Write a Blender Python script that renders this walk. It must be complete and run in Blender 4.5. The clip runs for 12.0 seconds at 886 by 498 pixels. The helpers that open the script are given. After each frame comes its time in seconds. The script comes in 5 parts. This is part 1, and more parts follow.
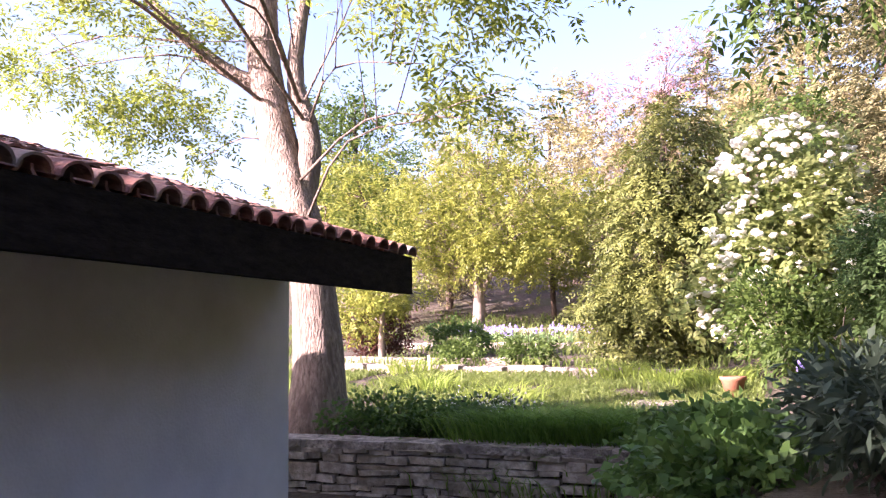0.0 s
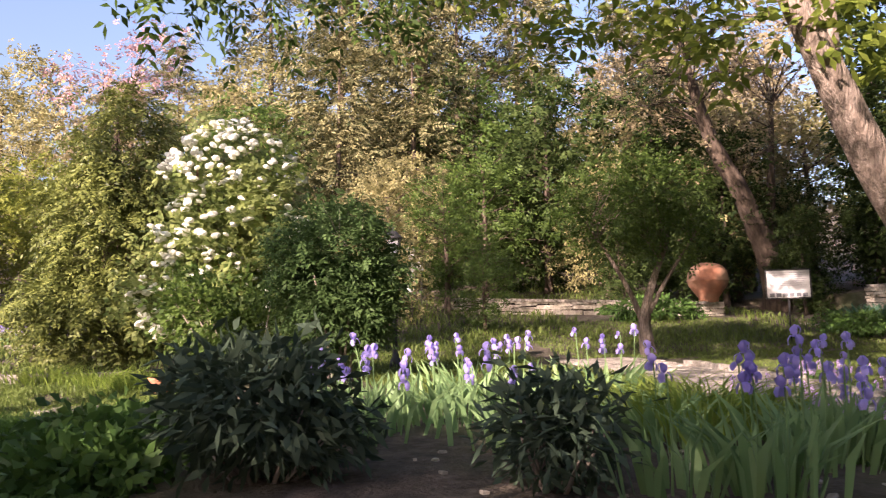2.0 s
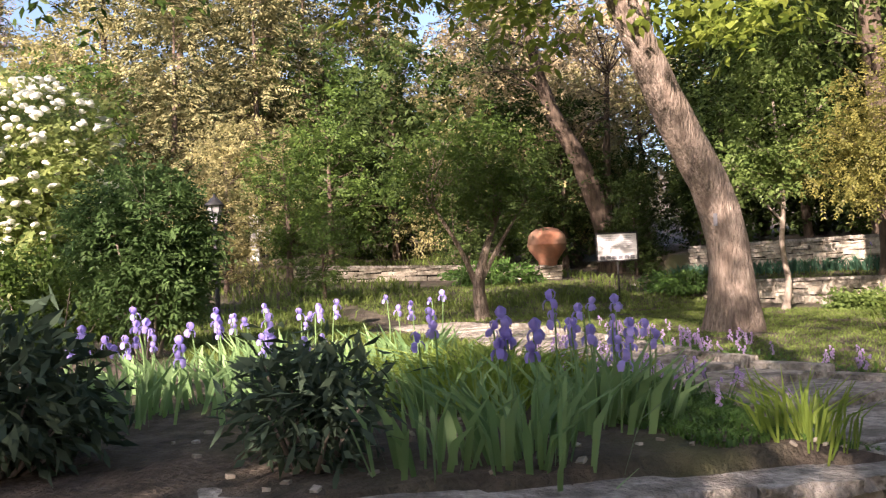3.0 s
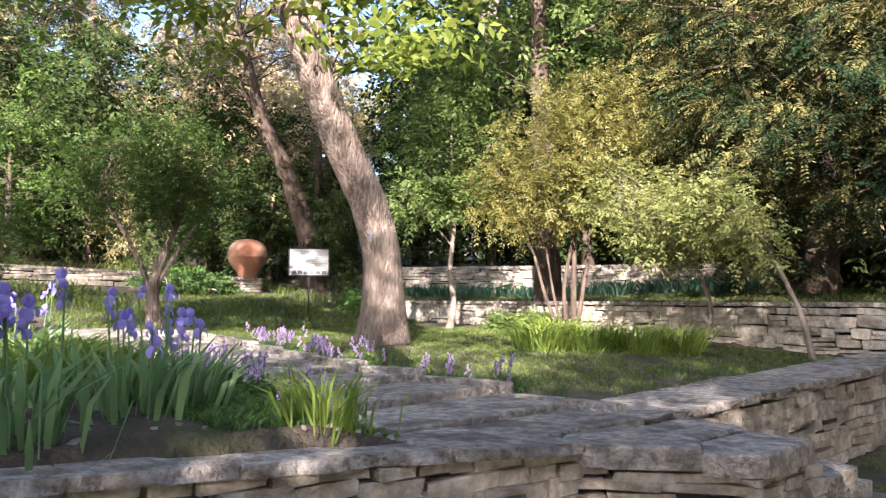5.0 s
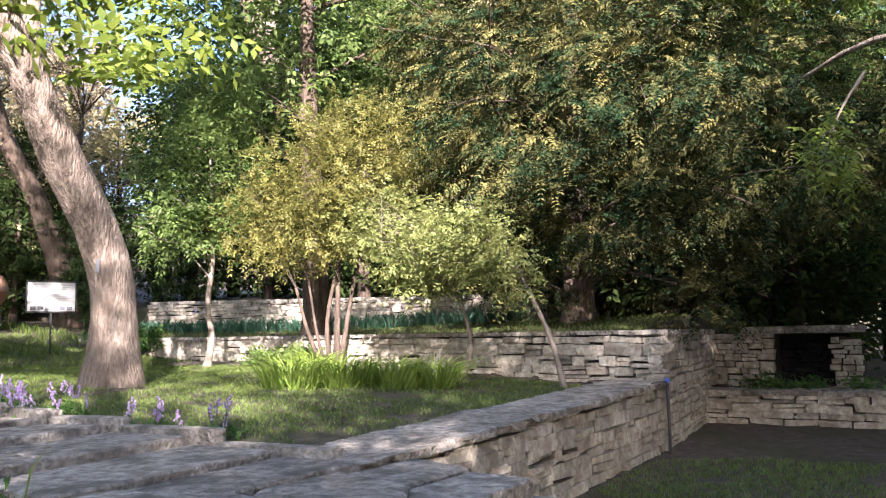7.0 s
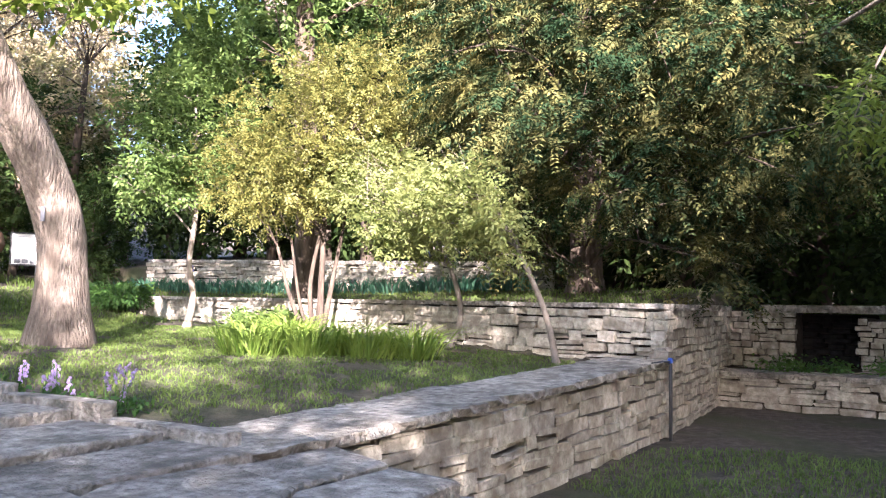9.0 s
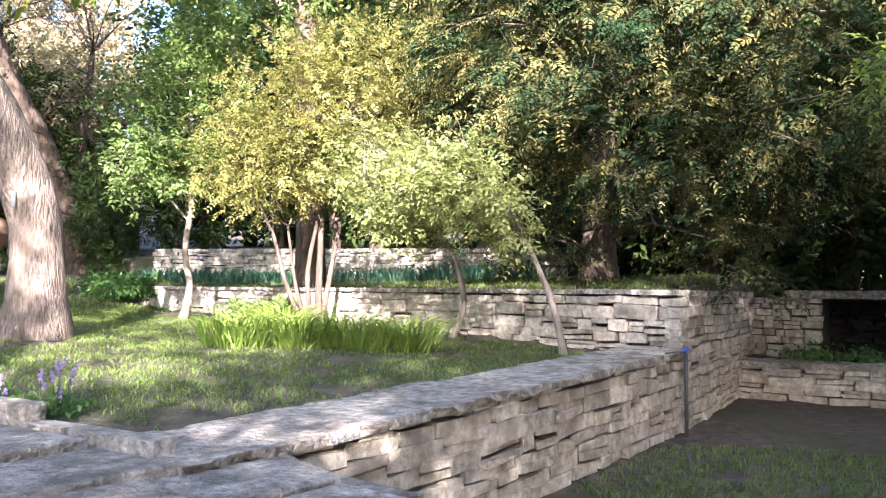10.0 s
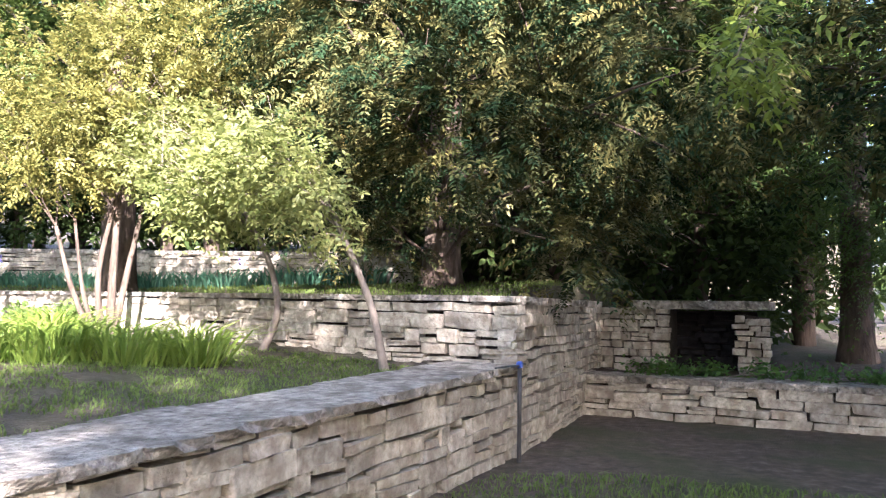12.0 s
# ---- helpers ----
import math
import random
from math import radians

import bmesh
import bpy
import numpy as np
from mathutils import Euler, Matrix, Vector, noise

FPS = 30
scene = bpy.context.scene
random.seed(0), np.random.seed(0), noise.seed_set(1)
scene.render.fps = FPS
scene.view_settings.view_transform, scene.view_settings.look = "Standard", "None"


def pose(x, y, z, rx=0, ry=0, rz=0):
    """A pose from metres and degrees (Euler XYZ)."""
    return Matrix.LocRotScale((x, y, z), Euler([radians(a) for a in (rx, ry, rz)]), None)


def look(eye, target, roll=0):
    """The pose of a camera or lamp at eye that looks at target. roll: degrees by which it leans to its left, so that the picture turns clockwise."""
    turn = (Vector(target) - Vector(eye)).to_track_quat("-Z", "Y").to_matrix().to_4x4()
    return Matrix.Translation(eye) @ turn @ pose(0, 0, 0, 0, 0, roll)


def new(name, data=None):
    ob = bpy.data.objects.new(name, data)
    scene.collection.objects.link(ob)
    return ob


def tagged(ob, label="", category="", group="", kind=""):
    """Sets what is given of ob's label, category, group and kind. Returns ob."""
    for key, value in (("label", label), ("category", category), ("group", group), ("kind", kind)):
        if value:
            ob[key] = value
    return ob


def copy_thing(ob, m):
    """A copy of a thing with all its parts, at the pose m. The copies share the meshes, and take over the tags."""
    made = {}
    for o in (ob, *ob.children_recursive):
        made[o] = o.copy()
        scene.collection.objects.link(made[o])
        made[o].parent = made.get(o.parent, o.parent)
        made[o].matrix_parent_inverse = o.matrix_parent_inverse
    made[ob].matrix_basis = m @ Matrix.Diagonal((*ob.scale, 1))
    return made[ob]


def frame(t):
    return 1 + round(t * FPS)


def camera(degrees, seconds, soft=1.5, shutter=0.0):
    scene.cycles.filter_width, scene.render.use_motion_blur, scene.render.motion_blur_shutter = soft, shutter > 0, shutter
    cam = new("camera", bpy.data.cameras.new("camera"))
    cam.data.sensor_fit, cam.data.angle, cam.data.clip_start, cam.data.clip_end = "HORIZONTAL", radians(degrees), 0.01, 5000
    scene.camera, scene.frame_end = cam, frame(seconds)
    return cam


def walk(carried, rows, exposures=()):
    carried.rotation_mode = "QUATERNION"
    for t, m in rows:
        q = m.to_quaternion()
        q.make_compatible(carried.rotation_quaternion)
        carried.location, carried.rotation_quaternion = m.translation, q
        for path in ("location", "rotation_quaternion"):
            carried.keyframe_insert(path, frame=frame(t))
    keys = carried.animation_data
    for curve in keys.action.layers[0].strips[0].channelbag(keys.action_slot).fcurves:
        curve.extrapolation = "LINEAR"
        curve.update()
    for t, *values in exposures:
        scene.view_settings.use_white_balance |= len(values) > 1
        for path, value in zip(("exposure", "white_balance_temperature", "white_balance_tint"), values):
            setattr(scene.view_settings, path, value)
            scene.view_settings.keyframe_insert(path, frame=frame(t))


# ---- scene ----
cam = camera(56.8, 12.0, soft=1.2, shutter=0.1)
EXPOSURES = [(0.0, 2.95, 5600, 48), (1.0, 2.3, 5900, 42), (2.0, 2.1, 6000, 34), (3.2, 2.3, 5850, 26), (5.0, 2.65, 5350, 24), (6.5, 2.75, 5250, 24), (9.0, 3.4, 5150, 24), (12.0, 3.7, 5100, 24)]
PATH = [
    (0, (0.848, -2.046, 1.702), (0.163, -0.179, 1.912), -0.9),
    (0.5, (0.754, -1.582, 1.659), (0.278, 0.351, 1.856), -0.9),
    (1, (0.922, -1.575, 1.657), (0.833, 0.412, 1.865), -0.8),
    (1.5, (1.116, -1.657, 1.652), (1.361, 0.316, 1.864), -0.9),
    (1.6, (1.163, -1.629, 1.645), (1.485, 0.333, 1.86), -1.2),
    (1.7, (1.246, -1.64, 1.639), (1.611, 0.315, 1.848), -1.2),
    (2, (1.323, -1.621, 1.643), (1.855, 0.297, 1.835), -1.4),
    (2.2, (1.421, -1.622, 1.643), (2.036, 0.273, 1.818), -1.7),
    (2.5, (1.552, -1.584, 1.637), (2.265, 0.279, 1.784), -2.2),
    (3, (1.832, -1.573, 1.64), (2.681, 0.235, 1.739), -2.8),
    (3.2, (1.914, -1.586, 1.637), (2.819, 0.196, 1.727), -3.0),
    (4.8, (2.519, -2.065, 1.468), (3.836, -0.565, 1.598), 0.4),
    (5, (2.499, -2.165, 1.479), (3.878, -0.723, 1.611), 0.1),
    (5.2, (2.487, -2.253, 1.492), (3.932, -0.877, 1.62), -0.3),
    (5.5, (2.527, -2.306, 1.515), (4.052, -1.022, 1.669), -0.8),
    (6, (2.826, -2.259, 1.503), (4.436, -1.1, 1.754), -1.1),
    (6.5, (3.034, -2.255, 1.496), (4.687, -1.156, 1.746), -1.1),
    (7, (3.251, -2.211, 1.473), (4.938, -1.157, 1.683), -1.1),
    (7.2, (3.35, -2.184, 1.43), (5.04, -1.137, 1.648), -0.1),
    (9, (4.321, -2.129, 1.458), (5.976, -1.014, 1.592), 0.8),
    (9.5, (4.67, -2.068, 1.446), (6.305, -0.923, 1.566), 0.8),
    (10, (4.943, -2.01, 1.445), (6.569, -0.851, 1.552), 0.4),
    (10.5, (5.199, -1.952, 1.434), (6.84, -0.814, 1.535), -0.1),
    (11, (5.495, -1.911, 1.425), (7.168, -0.819, 1.519), -0.5),
    (11.5, (5.82, -1.894, 1.434), (7.535, -0.868, 1.528), -0.2),
    (12, (6.263, -1.86, 1.39), (8.046, -0.966, 1.529), 0.9),
]
walk(cam, [(t, look(eye, target, roll)) for t, eye, target, roll in PATH], EXPOSURES)

# ---- light ----
SUN_FROM = Vector((-0.76, -0.65, 0.0)).normalized()
SUN_ELEV = radians(23)
sun = new("sun", bpy.data.lights.new("sun", "SUN"))
sun.data.energy, sun.data.angle, sun.data.color = 5.0, radians(0.6), (1.0, 0.82, 0.60)
sd = SUN_FROM * math.cos(SUN_ELEV) + Vector((0, 0, math.sin(SUN_ELEV)))
sun.matrix_world = look(sd * 60, (0, 0, 0))
world = bpy.data.worlds.new("sky")
scene.world = world
world.use_nodes = True
wn = world.node_tree
sky = wn.nodes.new("ShaderNodeTexSky")
sky.sky_type, sky.sun_disc = "NISHITA", False
sky.sun_elevation, sky.sun_rotation = SUN_ELEV, math.atan2(SUN_FROM.x, SUN_FROM.y)
sky.air_density, sky.dust_density = 1.2, 4.0
wn.links.new(sky.outputs[0], wn.nodes["Background"].inputs[0])
wn.nodes["Background"].inputs[1].default_value = 0.07


# ---- materials ----
def mat(name, stops, scale=6.0, rough=0.85, bump=0.3, bump_scale=40.0, detail=6.0, per_piece=0.0, stain=None,
        stain_scale=1.2, stretch=(1, 1, 1), bump_dist=0.02, spec=0.3):
    """A surface with colour variation at two scales, fine relief and, per piece, a shift of tone."""
    m = bpy.data.materials.new(name)
    m.use_nodes = True
    nt = m.node_tree
    p = nt.nodes["Principled BSDF"]
    p.inputs["Roughness"].default_value = rough
    p.inputs["Specular IOR Level"].default_value = spec
    co = nt.nodes.new("ShaderNodeTexCoord")
    mp = nt.nodes.new("ShaderNodeMapping")
    mp.inputs["Scale"].default_value = stretch
    geo = nt.nodes.new("ShaderNodeNewGeometry")
    nt.links.new(geo.outputs["Position"], mp.inputs[0])
    n1 = nt.nodes.new("ShaderNodeTexNoise")
    n1.inputs["Scale"].default_value, n1.inputs["Detail"].default_value = scale, detail
    n1.inputs["Roughness"].default_value = 0.65
    nt.links.new(mp.outputs[0], n1.inputs[0])
    ramp = nt.nodes.new("ShaderNodeValToRGB")
    els = ramp.color_ramp.elements
    while len(els) < len(stops):
        els.new(0.5)
    for e, (pos, c) in zip(els, stops):
        e.position, e.color = pos, (*c, 1)
    nt.links.new(n1.outputs[0], ramp.inputs[0])
    col = ramp.outputs[0]
    if stain:
        n2 = nt.nodes.new("ShaderNodeTexNoise")
        n2.inputs["Scale"].default_value, n2.inputs["Detail"].default_value = stain_scale, 4
        nt.links.new(mp.outputs[0], n2.inputs[0])
        r2 = nt.nodes.new("ShaderNodeValToRGB")
        r2.color_ramp.elements[0].position, r2.color_ramp.elements[1].position = 0.45, 0.68
        nt.links.new(n2.outputs[0], r2.inputs[0])
        mx = nt.nodes.new("ShaderNodeMixRGB")
        mx.inputs[2].default_value = (*stain, 1)
        nt.links.new(r2.outputs[0], mx.inputs[0])
        nt.links.new(col, mx.inputs[1])
        col = mx.outputs[0]
    if per_piece:
        oi = nt.nodes.new("ShaderNodeObjectInfo")
        add = nt.nodes.new("ShaderNodeMath")
        nt.links.new(oi.outputs["Random"], add.inputs[0])
        nt.links.new(geo.outputs["Random Per Island"], add.inputs[1])
        fr = nt.nodes.new("ShaderNodeMath")
        fr.operation = "FRACT"
        nt.links.new(add.outputs[0], fr.inputs[0])
        mr = nt.nodes.new("ShaderNodeMapRange")
        mr.inputs[3].default_value, mr.inputs[4].default_value = 1 - per_piece, 1 + per_piece
        nt.links.new(fr.outputs[0], mr.inputs[0])
        hs = nt.nodes.new("ShaderNodeHueSaturation")
        nt.links.new(mr.outputs[0], hs.inputs["Value"])
        nt.links.new(col, hs.inputs["Color"])
        col = hs.outputs[0]
    nt.links.new(col, p.inputs["Base Color"])
    if bump:
        n3 = nt.nodes.new("ShaderNodeTexNoise")
        n3.inputs["Scale"].default_value, n3.inputs["Detail"].default_value = bump_scale, 8
        nt.links.new(mp.outputs[0], n3.inputs[0])
        b = nt.nodes.new("ShaderNodeBump")
        b.inputs["Strength"].default_value, b.inputs["Distance"].default_value = bump, bump_dist
        nt.links.new(n3.outputs[0], b.inputs["Height"])
        nt.links.new(b.outputs[0], p.inputs["Normal"])
    return m


def leaf_mat(name, dark, light, rough=0.5, through_light=0.4, lo=0.15, hi=0.85, own=0.4, clump=0.62, clump_scale=1.3, gloss=0.22):
    """Leaves: each leaf its own tone, with clumps of tone and light shining through."""
    m = bpy.data.materials.new(name)
    m.use_nodes = True
    nt = m.node_tree
    p = nt.nodes["Principled BSDF"]
    p.inputs["Roughness"].default_value = rough
    p.inputs["Specular IOR Level"].default_value = gloss
    geo = nt.nodes.new("ShaderNodeNewGeometry")
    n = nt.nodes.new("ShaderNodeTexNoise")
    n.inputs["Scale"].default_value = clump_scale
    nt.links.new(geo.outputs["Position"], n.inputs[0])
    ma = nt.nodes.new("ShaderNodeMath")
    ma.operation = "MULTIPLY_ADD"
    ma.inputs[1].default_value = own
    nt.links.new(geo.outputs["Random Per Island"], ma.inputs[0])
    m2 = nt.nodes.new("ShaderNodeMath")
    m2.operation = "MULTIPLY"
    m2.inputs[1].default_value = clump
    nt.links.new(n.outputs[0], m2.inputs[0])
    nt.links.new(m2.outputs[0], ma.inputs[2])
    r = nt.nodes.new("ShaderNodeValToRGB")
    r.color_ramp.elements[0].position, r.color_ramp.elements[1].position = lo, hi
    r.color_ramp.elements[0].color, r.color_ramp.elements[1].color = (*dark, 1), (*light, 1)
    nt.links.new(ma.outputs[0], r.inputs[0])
    nt.links.new(r.outputs[0], p.inputs["Base Color"])
    tr = nt.nodes.new("ShaderNodeBsdfTranslucent")
    hs = nt.nodes.new("ShaderNodeHueSaturation")
    hs.inputs["Saturation"].default_value, hs.inputs["Value"].default_value = 1.0, 1.3
    nt.links.new(r.outputs[0], hs.inputs["Color"])
    nt.links.new(hs.outputs[0], tr.inputs[0])
    mix = nt.nodes.new("ShaderNodeMixShader")
    mix.inputs[0].default_value = through_light
    nt.links.new(p.outputs[0], mix.inputs[1])
    nt.links.new(tr.outputs[0], mix.inputs[2])
    nt.links.new(mix.outputs[0], nt.nodes["Material Output"].inputs[0])
    return m


M = dict(
    stone=mat("limestone", [(0.28, (0.19, 0.165, 0.12)), (0.5, (0.37, 0.335, 0.265)), (0.72, (0.53, 0.49, 0.40))], 13, 0.9, 1.0, 30,
              per_piece=0.2, stain=(0.22, 0.19, 0.145), stain_scale=5, bump_dist=0.022),
    slab=mat("weathered slab", [(0.3, (0.13, 0.12, 0.10)), (0.5, (0.33, 0.30, 0.25)), (0.7, (0.52, 0.475, 0.405))], 14, 0.97, 1.0, 30,
             per_piece=0.16, stain=(0.15, 0.135, 0.11), stain_scale=4.5, bump_dist=0.05, spec=0.08),
    mortar=mat("dark joint", [(0.3, (0.018, 0.016, 0.013)), (0.7, (0.06, 0.05, 0.04))], 9, 1.0, 0.8, 40),
    # near-black stone for the back of the niche
    black_stone=mat("near-black stone", [(0.3, (0.008, 0.007, 0.007)), (0.7, (0.03, 0.027, 0.025))], 6, 0.95, 0.8, 24, per_piece=0.3, spec=0.05),
    soil=mat("garden soil", [(0.25, (0.035, 0.027, 0.019)), (0.5, (0.08, 0.064, 0.047)), (0.75, (0.16, 0.13, 0.095))], 7, 1.0, 0.9, 30,
             stain=(0.055, 0.06, 0.025), stain_scale=0.8, bump_dist=0.05),
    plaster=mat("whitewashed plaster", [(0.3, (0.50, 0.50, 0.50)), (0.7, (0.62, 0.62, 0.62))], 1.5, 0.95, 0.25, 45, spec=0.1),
    tile=mat("clay roof tile", [(0.25, (0.10, 0.045, 0.037)), (0.5, (0.25, 0.12, 0.09)), (0.8, (0.42, 0.28, 0.22))], 8, 0.85, 0.5, 40,
             per_piece=0.3, stain=(0.20, 0.17, 0.14), stain_scale=3),
    # near-black: shade under the eave is put into this base colour
    eave=mat("shade-black eave boards", [(0.3, (0.008, 0.007, 0.006)), (0.7, (0.022, 0.018, 0.015))], 7, 0.8, 0.4, 30, stretch=(4, 1, 4), spec=0.03),
    bark=mat("furrowed bark", [(0.28, (0.07, 0.054, 0.042)), (0.5, (0.23, 0.185, 0.145)), (0.75, (0.38, 0.325, 0.26))], 34, 0.95, 1.0, 42,
             stretch=(1, 1, 0.22), bump_dist=0.06, stain=(0.13, 0.10, 0.075), stain_scale=7),
    bark_dark=mat("dark bark", [(0.3, (0.03, 0.022, 0.017)), (0.7, (0.12, 0.09, 0.065))], 12, 0.95, 0.9, 20, stretch=(1, 1, 0.25), bump_dist=0.04),
    bark_pale=mat("pale smooth bark", [(0.3, (0.11, 0.09, 0.07)), (0.7, (0.27, 0.23, 0.185))], 14, 0.85, 0.4, 40, stretch=(1, 1, 0.5)),
    bark_red=mat("reddish bark", [(0.3, (0.13, 0.07, 0.04)), (0.7, (0.34, 0.20, 0.12))], 12, 0.9, 0.5, 30, stretch=(1, 1, 0.3)),
    clay=mat("terracotta", [(0.3, (0.20, 0.08, 0.045)), (0.7, (0.36, 0.16, 0.085))], 6, 0.8, 0.3, 50, stain=(0.22, 0.14, 0.09)),
    metal=mat("black painted iron", [(0.3, (0.012, 0.012, 0.013)), (0.7, (0.03, 0.03, 0.03))], 20, 0.45, 0.1, 80, spec=0.5),
    sign=mat("enamelled sign", [(0.3, (0.42, 0.42, 0.41)), (0.7, (0.50, 0.50, 0.49))], 5, 0.4, 0.0),
    ink=mat("print", [(0.3, (0.10, 0.10, 0.11)), (0.7, (0.16, 0.16, 0.17))], 30, 0.6, 0.0),
    lampglass=mat("frosted lamp glass", [(0.3, (0.34, 0.36, 0.37)), (0.7, (0.45, 0.46, 0.46))], 6, 0.25, 0.0, spec=0.5),
    plastic=mat("blue plastic", [(0.3, (0.05, 0.10, 0.45)), (0.7, (0.08, 0.14, 0.55))], 10, 0.4, 0.0),
)
L = dict(
    acacia=leaf_mat("fresh tree leaves", (0.05, 0.09, 0.012), (0.26, 0.31, 0.05), through_light=0.5),
    gold=leaf_mat("golden olive leaves", (0.05, 0.065, 0.015), (0.25, 0.23, 0.06), through_light=0.45),
    yellow=leaf_mat("yellow-green leaves", (0.075, 0.11, 0.015), (0.29, 0.31, 0.055), through_light=0.45),
    mid=leaf_mat("mid-green leaves", (0.022, 0.05, 0.010), (0.11, 0.17, 0.033)),
    bright=leaf_mat("light green leaves", (0.045, 0.085, 0.018), (0.18, 0.24, 0.065), through_light=0.45),
    spring=leaf_mat("pale spring leaves", (0.08, 0.13, 0.03), (0.34, 0.38, 0.13), through_light=0.5),
    bright_maple=leaf_mat("yellow-green maple leaves", (0.08, 0.115, 0.028), (0.29, 0.30, 0.10), through_light=0.45),
    feathery=leaf_mat("fine dark green leaves", (0.026, 0.058, 0.017), (0.095, 0.155, 0.048), through_light=0.35, gloss=0.1),
    # straw-pale light ends of olive, brown and conifer carry the slope's sunlight
    olive=leaf_mat("olive scrub leaves with sunlit tones", (0.065, 0.072, 0.02), (0.41, 0.37, 0.17)),
    brown=leaf_mat("bronze leaves with sunlit tones", (0.08, 0.07, 0.03), (0.41, 0.34, 0.20)),
    # golden clumps paint sunlit patches into the dark needle colour
    dark=leaf_mat("dark needle sprays with painted sun clumps", (0.017, 0.034, 0.014), (0.20, 0.175, 0.055), through_light=0.2, rough=0.7, lo=0.5, hi=0.85, own=0.1, clump=1.05, clump_scale=2.4, gloss=0.06),
    # darker copy of the green leaves, with the thicket's shade in the colour
    thicket=leaf_mat("thicket leaves with shade in their colour", (0.012, 0.026, 0.008), (0.065, 0.095, 0.024), through_light=0.3, rough=0.7, gloss=0.1),
    conifer=leaf_mat("conifer sprays with sunlit tones", (0.022, 0.036, 0.012), (0.36, 0.33, 0.16), through_light=0.2, rough=0.65, lo=0.3, hi=0.95, own=0.4, clump=0.7, gloss=0.1),
    yew=leaf_mat("hanging yew sprays", (0.028, 0.046, 0.011), (0.19, 0.215, 0.05), through_light=0.25, own=0.4, clump=0.65),
    pink=leaf_mat("pink blossom", (0.22, 0.12, 0.12), (0.50, 0.33, 0.34)),
    white=leaf_mat("white blossom", (0.62, 0.62, 0.52), (0.84, 0.84, 0.76), through_light=0.25),
    sage=leaf_mat("grey-green felted leaves", (0.024, 0.044, 0.026), (0.09, 0.13, 0.08), rough=0.8, through_light=0.2),
    ivy=leaf_mat("ground cover leaves", (0.025, 0.065, 0.014), (0.12, 0.22, 0.045), through_light=0.3),
    iris_leaf=leaf_mat("iris sword leaves", (0.085, 0.17, 0.06), (0.27, 0.40, 0.16), through_light=0.35),
    iris_flower=leaf_mat("violet iris petals", (0.20, 0.15, 0.46), (0.46, 0.40, 0.78), through_light=0.4),
    lilac=leaf_mat("lilac petals", (0.34, 0.22, 0.48), (0.60, 0.46, 0.68), through_light=0.35),
    grass=leaf_mat("lawn grass", (0.05, 0.085, 0.016), (0.17, 0.22, 0.05), through_light=0.35),
    tallgrass=leaf_mat("long grass", (0.045, 0.11, 0.015), (0.17, 0.30, 0.045), through_light=0.4),
    daylily=leaf_mat("lily blades", (0.09, 0.16, 0.02), (0.30, 0.38, 0.07), through_light=0.45),
)


# ---- helpers of this scene ----
def mesh_of(name, verts, faces, material, smooth=False):
    me = bpy.data.meshes.new(name)
    me.from_pydata(verts, [], faces)
    me.materials.append(material)
    if smooth:
        me.polygons.foreach_set("use_smooth", [True] * len(me.polygons))
    me.update()
    return me


def quads(name, v, material):
    """A mesh of separate quads from an array (n, 4, 3)."""
    n = len(v)
    me = bpy.data.meshes.new(name)
    me.vertices.add(n * 4)
    me.vertices.foreach_set("co", np.ascontiguousarray(v, dtype=np.float32).ravel())
    me.loops.add(n * 4)
    me.loops.foreach_set("vertex_index", np.arange(n * 4, dtype=np.int32))
    me.polygons.add(n)
    me.polygons.foreach_set("loop_start", np.arange(0, n * 4, 4, dtype=np.int32))
    me.materials.append(material)
    me.update(calc_edges=True)
    return me


def part(name, data, parent, label=""):
    ob = new(name, data)
    ob.parent = parent
    return tagged(ob, label)


def bm_mesh(name, bm, material, smooth=False):
    me = bpy.data.meshes.new(name)
    bm.to_mesh(me)
    bm.free()
    me.materials.append(material)
    if smooth:
        me.polygons.foreach_set("use_smooth", [True] * len(me.polygons))
    return me


def box_bm(cx, cy, cz, sx, sy, sz, rz=0.0, bevel=0.0, bm=None):
    bm = bm or bmesh.new()
    r = bmesh.ops.create_cube(bm, size=1, matrix=pose(cx, cy, cz, 0, 0, rz) @ Matrix.Diagonal((sx, sy, sz, 1)))
    if bevel:
        es = list({e for v in r["verts"] for e in v.link_edges})
        bmesh.ops.bevel(bm, geom=es, offset=bevel, segments=1, affect="EDGES")
    return bm


def tube(points, radii, sides=8, rng=None, rough=0.0):
    """Vertices and faces of a tapered limb along points."""
    pts = [Vector(p) for p in points]
    verts, faces = [], []
    for i, p in enumerate(pts):
        d = (pts[min(i + 1, len(pts) - 1)] - pts[max(i - 1, 0)]).normalized()
        a = d.orthogonal().normalized() if abs(d.z) < 0.3 else d.cross(Vector((0, 1, 0.01))).normalized()
        b = d.cross(a)
        for k in range(sides):
            w = 2 * math.pi * k / sides
            r = radii[i] * (1 + (rough * (noise.noise(Vector((math.cos(w) * 1.7, math.sin(w) * 1.7, i * 0.7)) + p * 0.9)) if rough else 0))
            verts.append(p + (a * math.cos(w) + b * math.sin(w)) * r)
    for i in range(len(pts) - 1):
        for k in range(sides):
            k2 = (k + 1) % sides
            faces.append((i * sides + k, i * sides + k2, (i + 1) * sides + k2, (i + 1) * sides + k))
    faces.append(tuple(range(len(verts) - sides, len(verts))))
    return verts, faces


def join_tubes(list_of):
    verts, faces = [], []
    for v, f in list_of:
        o = len(verts)
        verts += v
        faces += [tuple(i + o for i in t) for t in f]
    return verts, faces


